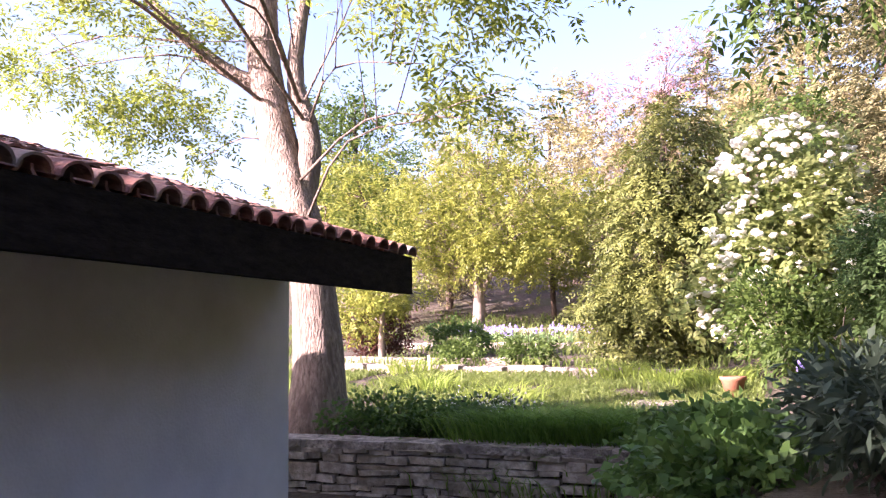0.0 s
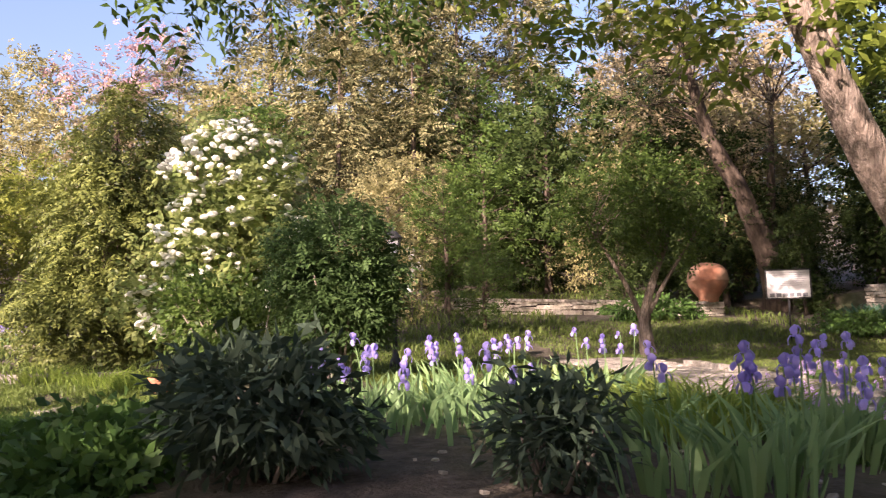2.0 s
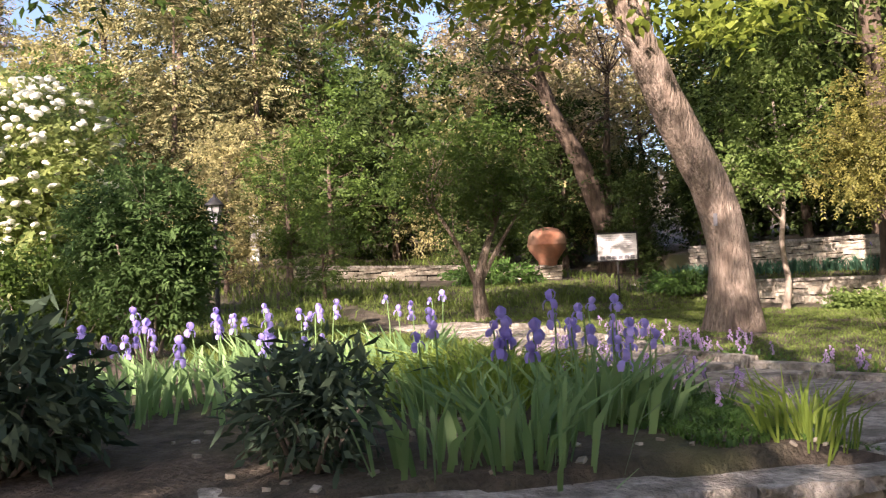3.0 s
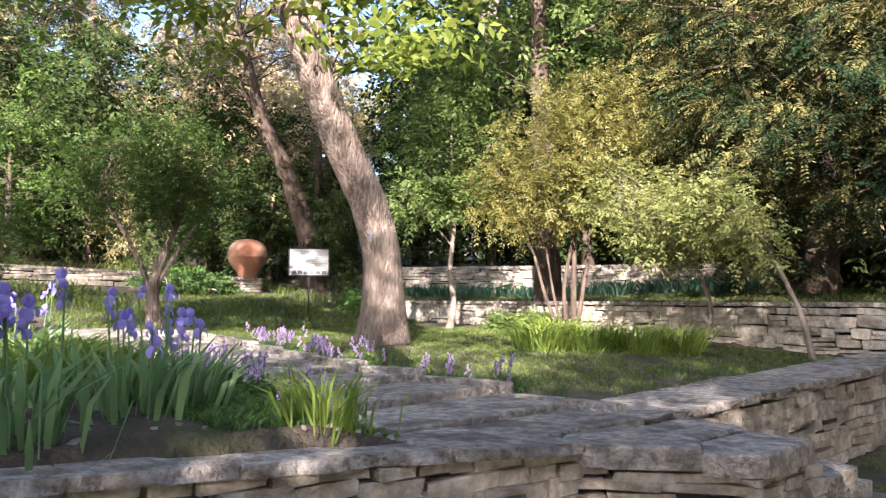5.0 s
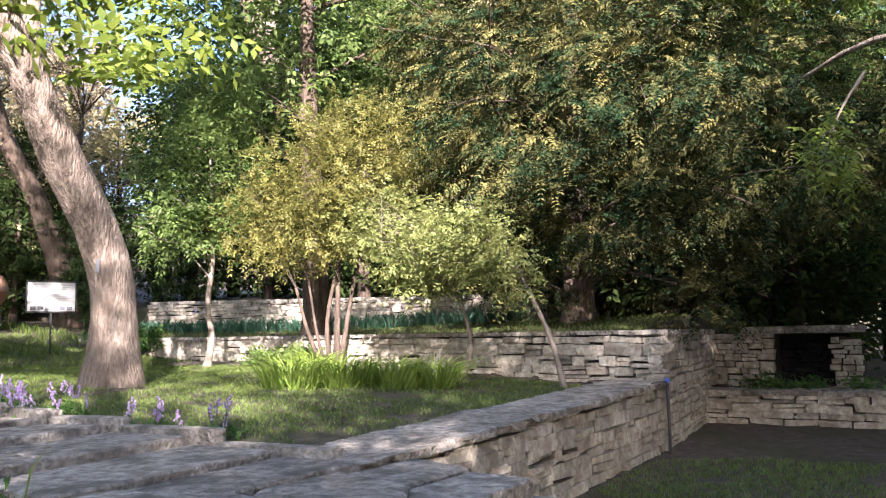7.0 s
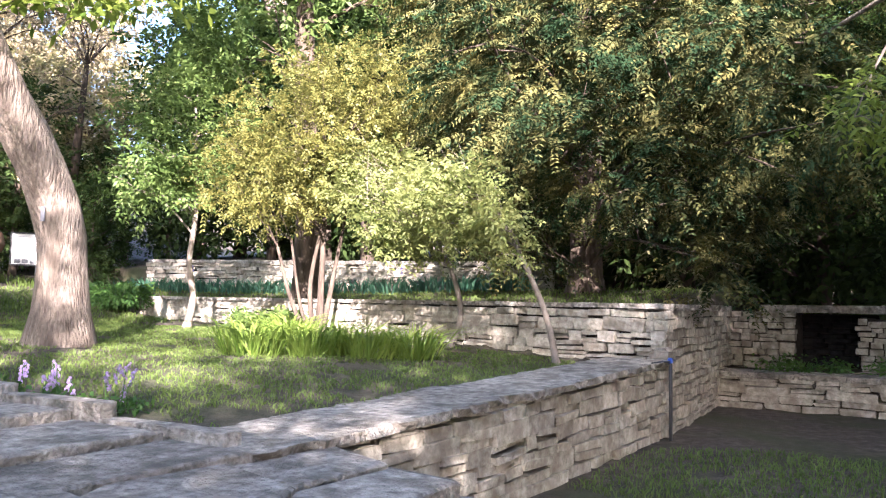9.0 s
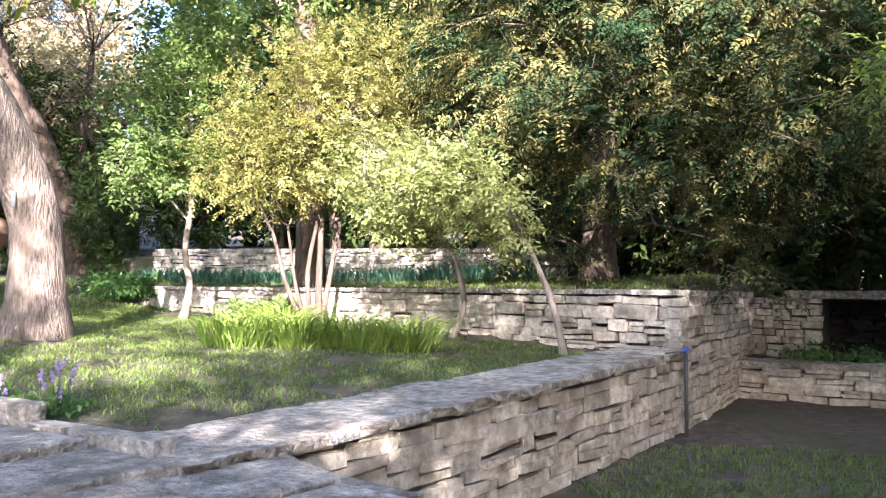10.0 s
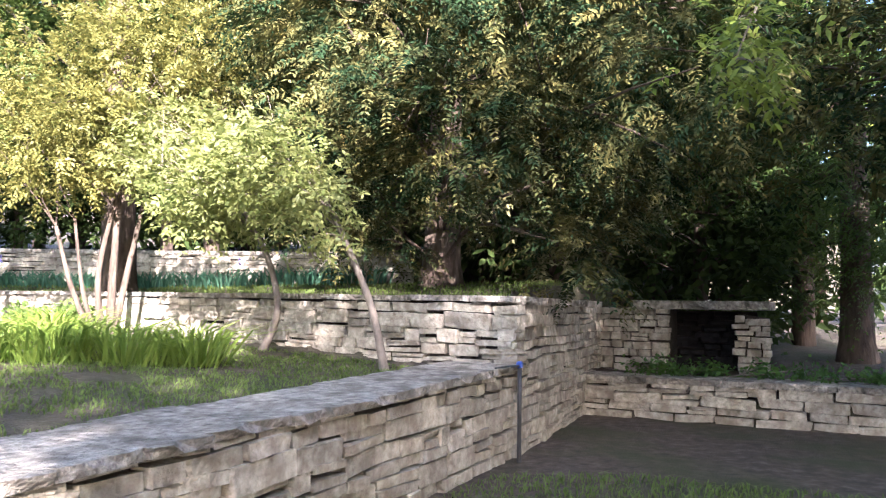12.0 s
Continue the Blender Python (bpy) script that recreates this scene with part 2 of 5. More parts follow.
def smooth_path(points, n):
    """Catmull-Rom through points."""
    p = [Vector(q) for q in points]
    p = [p[0] * 2 - p[1]] + p + [p[-1] * 2 - p[-2]]
    out = []
    segs = len(p) - 3
    for i in range(n + 1):
        s = i / n * segs
        k = min(int(s), segs - 1)
        t = s - k
        a, b, c, d = p[k:k + 4]
        out.append(0.5 * (2 * b + (c - a) * t + (2 * a - 5 * b + 4 * c - d) * t * t + (3 * b - a - 3 * c + d) * t ** 3))
    return out


def leaf_quads(rng, centres, length, width, droop=0.0, outward=None, flat=0.0):
    """Diamond leaves about centres (n, 3)."""
    n = len(centres)
    d = rng.normal(size=(n, 3))
    d /= np.linalg.norm(d, axis=1, keepdims=True)
    if outward is not None:
        d = d * 0.7 + outward
    d[:, 2] -= droop
    d /= np.linalg.norm(d, axis=1, keepdims=True) + 1e-9
    up = rng.normal(size=(n, 3))
    up[:, 2] += flat
    s = np.cross(d, up)
    s /= np.linalg.norm(s, axis=1, keepdims=True) + 1e-9
    nrm = np.cross(s, d)
    ln = (length * rng.uniform(0.6, 1.3, n))[:, None]
    wd = (width * rng.uniform(0.7, 1.25, n))[:, None]
    c = centres
    q = np.stack([c - d * ln * 0.5, c + s * wd * 0.5 + nrm * wd * 0.15, c + d * ln * 0.5 - nrm * ln * 0.08, c - s * wd * 0.5 + nrm * wd * 0.15], axis=1)
    return q


def frond_quads(rng, base, d, length, pairs, leaf, width, droop, fan=0.8, taper=0.5):
    """Twigs from base (n, 3) along d, each with pairs of pointed leaves set along it."""
    n = len(base)
    d = d / (np.linalg.norm(d, axis=1, keepdims=True) + 1e-9)
    up = rng.normal(size=(n, 3)) * 0.45 + (0, 0, 1)
    s = np.cross(d, up)
    s /= np.linalg.norm(s, axis=1, keepdims=True) + 1e-9
    ln = (length * rng.uniform(0.6, 1.3, n))[:, None]
    out = []
    for k in range(pairs):
        t = (k + 0.6 + rng.uniform(-.25, .25, (n, 1))) / pairs
        p = base + d * ln * t - np.array((0, 0, 1.0)) * droop * ln * t ** 2
        tan = d - np.array((0, 0, 2.0)) * droop * t
        tan /= np.linalg.norm(tan, axis=1, keepdims=True)
        for side in (-1, 1):
            ld = tan * (1 - fan * .55) + s * side * fan + rng.normal(size=(n, 3)) * 0.16
            ld /= np.linalg.norm(ld, axis=1, keepdims=True)
            nrm = np.cross(s, tan) + rng.normal(size=(n, 3)) * 0.25
            w = np.cross(ld, nrm)
            w /= np.linalg.norm(w, axis=1, keepdims=True) + 1e-9
            ll = leaf * rng.uniform(.7, 1.25, (n, 1)) * (1 - taper * t)
            ww = width * rng.uniform(.75, 1.2, (n, 1)) * .5
            tip = p + ld * ll - np.array((0, 0, .18)) * ll
            m = p + ld * ll * .5
            out.append(np.stack([p, m + w * ww, tip, m - w * ww], 1))
    return np.concatenate(out)


def clump_places(rng, blobs, clumps, shell=0.55):
    """Clump centres that fill the outer part of ellipsoids (x, y, z, rx, ry, rz), and their outward directions."""
    w = np.array([b[3] * b[4] * b[5] for b in blobs]) ** 0.67
    b = np.array(blobs)[rng.choice(len(blobs), size=clumps, p=w / w.sum())]
    d = rng.normal(size=(clumps, 3))
    d /= np.linalg.norm(d, axis=1, keepdims=True)
    r = (shell + (1 - shell) * rng.random(clumps) ** 0.6) * rng.uniform(0.75, 1.12, clumps)
    return b[:, :3] + d * b[:, 3:6] * r[:, None], d


def plant(name, label, category, base, trunk, radii, blobs, leaves, n_leaf, clumps, size, bark, leaf, seed, width=0.45, droop=0.15,
          limbs=14, clump_size=0.28, group="", shell=0.5, stems=(), sides=10, limb_r=0.35, spray=0.0, twig=None):
    """A tree or shrub: tapered trunk, limbs that reach into the crown, twigs and a crown of single leaves. All places are from its base."""
    rng = np.random.default_rng(seed)
    rnd = random.Random(seed)
    root = new(name)
    root.location = base
    tagged(root, label, category, group)
    path = smooth_path(trunk, 14)
    rr = np.interp(np.linspace(0, 1, 15), np.linspace(0, 1, len(radii)), radii)
    rr[0] *= 1.35
    rr[1] *= 1.08
    part("trunk", mesh_of("trunk", *tube(path, rr, sides + 6, rough=0.16), bark, True), root)
    for sp in stems:
        pth = smooth_path(sp[0], 10)
        part("stem", mesh_of("stem", *tube(pth, np.linspace(sp[1], sp[2], 11), sides, rough=0.12), bark, True), root)
        path = path + pth[3:]
        rr = np.r_[rr, np.linspace(sp[1], sp[2], 11)[3:]]
    cc, dirs = clump_places(rng, blobs, clumps, shell)
    tubes = []
    ends = cc[rng.permutation(len(cc))[:limbs]]
    zmin = float(cc[:, 2].min())
    for e in ends:
        e = Vector(e)
        cand = [i for i in range(len(path)) if path[i].z < e.z + 0.2 and path[i].z > min(zmin * 0.6, e.z * 0.55)] or [len(path) - 1]
        k = min(cand, key=lambda i: (path[i] - e).length + rnd.random() * 0.6)
        s = path[k]
        midp = s.lerp(e, 0.5) + Vector((rnd.uniform(-.12, .12), rnd.uniform(-.12, .12), 0.12)) * (e - s).length
        r0 = max(0.006, min(rr[k] * 0.5, limb_r * 0.05 * (e - s).length + 0.006))
        pp = smooth_path([s, midp, e], 6)
        tubes.append(tube(pp, np.linspace(r0, r0 * 0.22, 7), 6))
        for _ in range(3):
            q = pp[rnd.randint(2, 5)]
            e2 = q + (e - s) * rnd.uniform(0.2, 0.4) + Vector((rnd.uniform(-.3, .3), rnd.uniform(-.3, .3), rnd.uniform(-.15, .3))) * (e - s).length
            tubes.append(tube([q, q.lerp(e2, .5) + Vector((0, 0, .03)), e2], (r0 * .4, r0 * .25, r0 * .1), 5))
    if tubes:
        part("branching", mesh_of("branching", *join_tubes(tubes), bark, True), root)
    if spray:
        pairs, twig_len, fan = twig or (8, spray, 0.75)
        n = n_leaf // (2 * pairs)
        k = rng.integers(0, len(cc), n)
        h = dirs[k] * (1, 1, .3) + rng.normal(size=(n, 3)) * (.45, .45, .22)
        h /= np.linalg.norm(h, axis=1, keepdims=True) + 1e-9
        b = cc[k] + rng.normal(size=(n, 3)) * clump_size * .55
        q = frond_quads(rng, b, h, twig_len, pairs, size, size * width, droop, fan)
    else:
        pairs, twig_len, fan = twig or (3, size * 2.4, 0.8)
        n = n_leaf // (2 * pairs)
        k = rng.integers(0, len(cc), n)
        b = cc[k] + rng.normal(size=(n, 3)) * clump_size * (1, 1, .7)
        h = dirs[k] * .7 + rng.normal(size=(n, 3)) * .8
        q = frond_quads(rng, b, h, twig_len, pairs, size, size * width, droop, fan, .1)
    part("crown", quads("crown", q, leaf), root)
    return root, rng, cc


def interp(v, xs, ys):
    return float(np.interp(v, xs, ys))


# ---- ground ----
BED_FRONT = ((2.2, 1.12), (6.05, 0.55))     # the line of the raised bed's front wall


def path_l(y):
    return interp(y, (0.7, 1.2, 3, 6, 10), (5.6, 5.45, 5.75, 6.05, 6.7))


def path_r(y):
    return interp(y, (0.7, 1.3, 2.4, 3.6, 6, 10), (7.05, 7.0, 6.95, 6.75, 7.2, 8.1))


def path_z(y):
    return interp(y, (0.6, 1.2, 2.0, 3.5, 6, 12), (0.735, 0.765, 0.82, 0.93, 1.0, 1.09))


def x_of_e(y):
    return interp(y, (0.94, 19.0, 40), (13.36, 16.2, 18.5))


def front_y(x):
    """The edge between the sunken walk and the raised garden."""
    if x < 0.12:
        return 5.45
    if x < 2.2:
        return interp(x, (0.12, 0.3, 1.0, 2.2), (5.45, 3.2, 1.9, 1.12))
    if x < 6.05:
        return interp(x, (2.2, 6.05), (1.12, 0.55))
    if x < 6.62:
        return interp(x, (6.05, 6.62), (0.55, -0.18))
    if x < 7.35:
        return -0.15
    return interp(x, (7.35, 13.42), (0.85, 1.02))


def low_z(x, y):
    z = interp(x, (0, 3, 6, 30), (0.15, 0.10, 0.0, 0.0))
    if x > 16.9:
        z += interp(x, (16.9, 17.02, 18.2, 40), (0, 0.48, 0.52, 1.5))
    return z


def high_z(x, y):
    left = interp(y, (1, 5.4, 9, 13, 20, 24, 30, 40, 60, 120, 3000), (0.90, 0.64, 0.74, 0.95, 1.36, 1.75, 2.6, 5.0, 10, 22, 60))
    mid = interp(y, (0.5, 1.2, 3, 6, 12, 16, 20, 26, 34, 60, 120, 3000), (0.86, 0.92, 0.98, 1.0, 1.08, 1.5, 1.9, 2.8, 4.2, 10, 22, 60))
    right = interp(y, (0.7, 3, 6, 12, 16, 20, 26, 34, 60, 120, 3000), (0.70, 0.86, 0.98, 1.06, 1.5, 2.0, 2.9, 4.4, 10, 22, 60))
    if x < 2:
        z = left + (mid - left) * interp(x, (0, 2), (0, 1))
    else:
        z = mid + (right - mid) * interp(x, (5.6, 6.6), (0, 1))
    if y < 11:
        e = max(path_l(y) - x, x - path_r(y))
        lower = path_z(y) - 0.05
        z = min(z, lower + (z - lower) * interp(e, (0.0, 0.7), (0, 1))) if e > 0 else lower
    if 6.0 < x < 7.4 and y < 0.75:
        z = 0.60
    if x > 13 and y > 0.9:
        d = x - x_of_e(y)
        top = 1.42 + 0.08 * min(max(d, 0), 4) + 0.03 * max(min(y, 19) - 10, 0)
        d2 = x - interp(y, (5.0, 16.0), (18.75, 17.6))
        if d2 > 0 and y > 5:
            top += interp(d2, (0.06, 0.2), (0, 0.5)) + 0.08 * d2
        z = z + (max(top, z) - z) * interp(d, (0.06, 0.2), (0, 1))
    return z


def ground_z(x, y):
    fy = front_y(x) if x <= 13.4 else interp(x, (13.4, 18.2), (1.05, 1.6))
    k = interp(y, (fy + 0.06, fy + 0.2), (0, 1))
    lo, hi = low_z(x, y), high_z(x, max(y, fy + 0.2))
    z = lo + (hi - lo) * k
    return z + 0.02 * noise.noise(Vector((x * 0.9, y * 0.9, 0))) + 0.012 * noise.noise(Vector((x * 4, y * 4, 3)))


def axis(a, b, step, far):
    out = list(np.arange(a, b + 1e-6, step))
    s, v = step, b
    while v < far:
        s *= 1.22
        v += s
        out.append(v)
    s, v, pre = step, a, []
    while v > -far:
        s *= 1.22
        v -= s
        pre.append(v)
    return pre[::-1] + out


def build_ground():
    xs, ys = axis(-4.5, 19, 0.12, 1500), axis(-4, 15, 0.12, 1500)
    verts = [(x, y, ground_z(x, y)) for y in ys for x in xs]
    nx = len(xs)
    faces = [(j * nx + i, j * nx + i + 1, (j + 1) * nx + i + 1, (j + 1) * nx + i) for j in range(len(ys) - 1) for i in range(nx - 1)]
    g = new("ground", mesh_of("ground", verts, faces, M["soil"], True))
    tagged(g, "brown garden soil with patches of moss", "ground", kind="structure")


build_ground()


# ---- stone walls ----
def stone_meshes(material, count, seed):
    rnd = random.Random(seed)
    out = []
    for _ in range(count):
        bm = box_bm(0, 0, 0, 1, 1, 1)
        for v in bm.verts:
            v.co += Vector((rnd.uniform(-.05, .03), rnd.uniform(-.05, .03), rnd.uniform(-.11, .05)))
        bmesh.ops.bevel(bm, geom=list(bm.edges), offset=0.05, segments=1, affect="EDGES")
        for v in bm.verts:
            v.co += Vector((rnd.uniform(-.02, .02), rnd.uniform(-.06, .06), rnd.uniform(-.04, .04)))
        out.append(bm_mesh("stone", bm, material))
    return out


STONES = stone_meshes(M["stone"], 22, 5)


def slab_meshes(material, count, seed):
    """Flat worn stones: broad, with an uneven outline and a rounded rim."""
    rd = random.Random(seed)
    out = []
    for _ in range(count):
        bm = box_bm(0, 0, 0, 1, 1, 1)
        bmesh.ops.subdivide_edges(bm, edges=[e for e in bm.edges if abs(e.verts[0].co.z - e.verts[1].co.z) < .1], cuts=3, use_grid_fill=False)
        for v in bm.verts:
            v.co += Vector((rd.uniform(-.02, .012), rd.uniform(-.04, .025), rd.uniform(-.035, .015)))
        bmesh.ops.bevel(bm, geom=[e for e in bm.edges if len(e.link_faces) == 2 and e.calc_face_angle() > .8], offset=0.03, segments=1, affect="EDGES")
        out.append(bm_mesh("slab", bm, material))
    return out


BLACK_STONES = stone_meshes(M["black_stone"], 5, 6)
SLABS = slab_meshes(M["slab"], 8, 9)


def stone_at(name, meshes, rnd, parent, m, sx, sy, sz):
    o = part(name, rnd.choice(meshes), parent)
    o.matrix_local = m @ Matrix.Diagonal((sx, sy, sz, 1)) @ (pose(0, 0, 0, 0, 0, 180) if rnd.random() < 0.5 else Matrix())
    return o


def dry_wall(name, label, a, b, z0a, z0b, z1a, z1b, thick, seed, course=(0.07, 0.13), length=(0.14, 0.42), cap=True, cap_w=0.5, cap_h=0.07,
             lead=0.0, cut=0.0, meshes=None):
    """A wall of laid stones from a to b (plan), whose front is on the right-hand side when going from a to b."""
    rnd = random.Random(seed)
    a, b = Vector((*a, 0)), Vector((*b, 0))
    run = (b - a).length
    rz = math.degrees(math.atan2(b.y - a.y, b.x - a.x))
    frame_m = Matrix.Translation(a) @ pose(0, 0, 0, 0, 0, rz)
    zlo, zhi = (lambda s: z0a + (z0b - z0a) * s / run), (lambda s: z1a + (z1b - z1a) * s / run)
    d = thick
    end = run - cut
    b0 = 0.22 if lead else 0.0
    v = [(b0, 0.11, z0a - .3), (end, 0.11, z0b - .3), (end, d, z0b - .3), (b0, d, z0a - .3), (b0, 0.11, z1a - cap_h), (end, 0.11, z1b - cap_h), (end, d, z1b - cap_h), (b0, d, z1a - cap_h)]
    f = [(0, 1, 5, 4), (1, 2, 6, 5), (2, 3, 7, 6), (3, 0, 4, 7), (4, 5, 6, 7)]
    w = new(name, mesh_of("joints", v, f, M["mortar"]))
    w.matrix_world = frame_m
    tagged(w, label, "wall", kind="structure")
    h = 0.0
    top = max(z1a - z0a, z1b - z0b) - cap_h
    while h < top - 0.02:
        hh = min(rnd.uniform(*course), top - h + 0.01)
        s = -lead - rnd.uniform(0, 0.1 if not lead else 0.02)
        while s < run:
            ln = rnd.uniform(*length) * (0.75 + hh * 3)
            if run - s - ln < length[0]:
                ln = run - s + rnd.uniform(0.0, 0.03)
            c = s + ln / 2
            k = (h + hh / 2) / top
            zz = zlo(c) + k * (zhi(c) - zlo(c) - cap_h)
            parts = 2 if hh > 0.11 and rnd.random() < 0.42 and ln > 0.2 else 1
            for q in range(parts):
                sz = hh / parts
                stone_at("stone", meshes or STONES, rnd, w, pose(c, 0.08 - rnd.uniform(-.018, .022), zz - hh / 2 + sz * (q + .5) + rnd.uniform(-.012, .012), rnd.uniform(-2, 2), rnd.uniform(-3, 3), rnd.uniform(-2, 2)),
                         ln - rnd.uniform(.008, .028), 0.17, sz - rnd.uniform(.006, .02))
            s += ln
        h += hh
    if cap:
        s = 0.0
        while s < run - 0.02:
            ln = rnd.uniform(0.35, 0.8)
            if run - s - ln < 0.3:
                ln = run - s
            c = s + ln / 2
            slope = math.degrees(math.atan2(z1b - z1a, run))
            stone_at("cap_stone", SLABS, rnd, w, pose(c, cap_w / 2 - 0.012 - rnd.uniform(-.02, .025), zhi(c) - cap_h / 2 + rnd.uniform(-.003, .003), rnd.uniform(-.4, .4), -slope + rnd.uniform(-.3, .3), rnd.uniform(-1, 1)),
                     ln * 1.01, cap_w * 1.06, cap_h * 1.15)
            s += ln
    return w


dry_wall("wall_shade", "low dry-stone wall in shade below the flower garden", (-5.2, 5.43), (0.3, 5.43), 0.1, 0.1, 0.68, 0.66, 0.35, 1, cap_w=0.4)
dry_wall("wall_bed", "low stone wall edging the iris bed", (2.2, 1.10), (6.08, 0.53), 0.06, 0.0, 0.93, 0.745, 0.35, 2, cap_w=0.6, cap_h=0.05)
dry_wall("wall_lawn", "dry-stone retaining wall with broad capping below the lawn", (7.0, 0.76), (13.42, 0.95), 0.0, 0.0, 0.745, 0.86, 0.4, 3, course=(0.08, 0.2), length=(0.16, 0.46), cap_w=0.72, cap_h=0.05)
dry_wall("wall_terrace", "pale dry-stone wall holding the upper terrace", (16.2, 19.0), (13.36, 0.94), 1.2, 0.78, 1.56, 1.49, 0.45, 4, course=(0.09, 0.2), length=(0.16, 0.45), cap_w=0.45, cap_h=0.05, cut=0.2)
dry_wall("wall_court", "tall shaded stone wall beside the sunken court", (13.45, 0.94), (18.3, 1.5), 0.0, 0.0, 1.49, 1.49, 0.45, 5, course=(0.08, 0.17), length=(0.2, 0.5), lead=0.08)
dry_wall("wall_upper", "second stone wall behind the upper terrace border", (17.6, 16.0), (18.75, 5.0), 1.75, 1.7, 2.5, 2.3, 0.4, 6, course=(0.08, 0.16), length=(0.25, 0.6))
dry_wall("wall_far", "sunlit stone wall behind the orchard", (7.6, 20.0), (14.9, 18.3), 1.65, 1.45, 2.46, 2.18, 0.4, 7, course=(0.09, 0.16), length=(0.25, 0.6), cap_w=0.9)
dry_wall("wall_bench", "low stone ledge along the sunken court", (16.85, 1.4), (16.85, -4.6), 0.0, 0.0, 0.52, 0.55, 0.5, 8, course=(0.09, 0.15), length=(0.25, 0.6), cap_w=0.7)


# ---- house ----
def build_house():
    h = new("house")
    tagged(h, "low whitewashed house with a clay tile roof", "house")
    h.location = (-2.85, -6.0, 0.0)
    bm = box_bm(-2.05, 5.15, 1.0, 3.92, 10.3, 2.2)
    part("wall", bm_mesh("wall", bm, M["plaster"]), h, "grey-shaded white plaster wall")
    bm = box_bm(-0.4, 5.15, 2.215, 0.62, 10.3, 0.23)
    part("wall_head", bm_mesh("wall_head", bm, M["plaster"]), h)
    v = [(1.04, 0, 2.05), (-0.5, 0, 2.34), (-0.5, 0, 2.44), (1.04, 0, 2.15)]
    v = v + [(x, 10.3, z) for x, _, z in v]
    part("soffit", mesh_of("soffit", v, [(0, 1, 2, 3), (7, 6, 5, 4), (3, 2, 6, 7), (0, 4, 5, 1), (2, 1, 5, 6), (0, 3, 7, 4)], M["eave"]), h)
    # board added as the dark band of shade below the tiles
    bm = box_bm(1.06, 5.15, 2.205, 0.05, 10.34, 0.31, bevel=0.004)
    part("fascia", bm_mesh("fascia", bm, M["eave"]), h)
    v = [(1.0, -.02, 2.17), (-1.7, -.02, 2.68), (-1.7, -.02, 3.1), (1.0, -.02, 2.34)]
    v = v + [(x, 10.32, z) for x, _, z in v]
    f = [(0, 1, 2, 3), (7, 6, 5, 4), (3, 2, 6, 7), (0, 4, 5, 1), (2, 1, 5, 6), (0, 3, 7, 4)]
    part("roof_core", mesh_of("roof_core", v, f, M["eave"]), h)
    # back slope of the roof
    v = [(-1.7, -.02, 3.12), (-4.5, -.02, 2.2), (-4.5, 10.32, 2.2), (-1.7, 10.32, 3.12), (-1.7, -.02, 2.9), (-4.5, -.02, 2.0), (-4.5, 10.32, 2.0), (-1.7, 10.32, 2.9)]
    part("back_roof", mesh_of("back_roof", v, [(0, 3, 2, 1), (4, 5, 6, 7), (0, 1, 5, 4), (1, 2, 6, 5), (2, 3, 7, 6), (3, 0, 4, 7)], M["tile"]), h)

    def barrel(r0, r1, ln, up):
        vs, fs = [], []
        n = 8
        for e, (r, x) in enumerate(((r0, 0.0), (r1, -ln))):
            for th in (0.0, 0.016):
                for k in range(n + 1):
                    w = math.pi * k / n
                    vs.append((x, math.cos(w) * (r - th), (1 if up else -1) * math.sin(w) * (r - th) * 0.8))
        m = n + 1
        for k in range(n):
            fs += [(k, k + 1, 2 * m + k + 1, 2 * m + k), (m + k + 1, m + k, 3 * m + k, 3 * m + k + 1), (k + 1, k, m + k, m + k + 1)]
        return mesh_of("roof_tile", vs, fs, M["tile"], False)

    over, under = barrel(0.095, 0.075, 0.46, True), barrel(0.085, 0.095, 0.46, False)
    rnd = random.Random(4)
    slope = math.degrees(math.atan2(0.86, 2.75))
    for j in range(51):
        y = 0.08 + j * 0.203
        for i in range(8 if j > 18 else 1):
            s = i * 0.36
            x, z = 1.12 - s * math.cos(radians(slope)), 2.325 + s * math.sin(radians(slope))
            o = part("roof_tile", over, h)
            o.matrix_local = pose(x + rnd.uniform(-.02, .02), y + rnd.uniform(-.012, .012), z + 0.045, rnd.uniform(-4, 4), slope - 2 + rnd.uniform(-1, 1), rnd.uniform(-2, 2))
            if j < 50 and i < 6:
                o = part("roof_tile", under, h)
                o.matrix_local = pose(x - .05, y + 0.1015, z + 0.085, rnd.uniform(-3, 3), slope - 2, rnd.uniform(-2, 2))


build_house()


# ---- trees ----
def P(x, y, dz=0.0):
    return (x, y, ground_z(x, y) + dz)


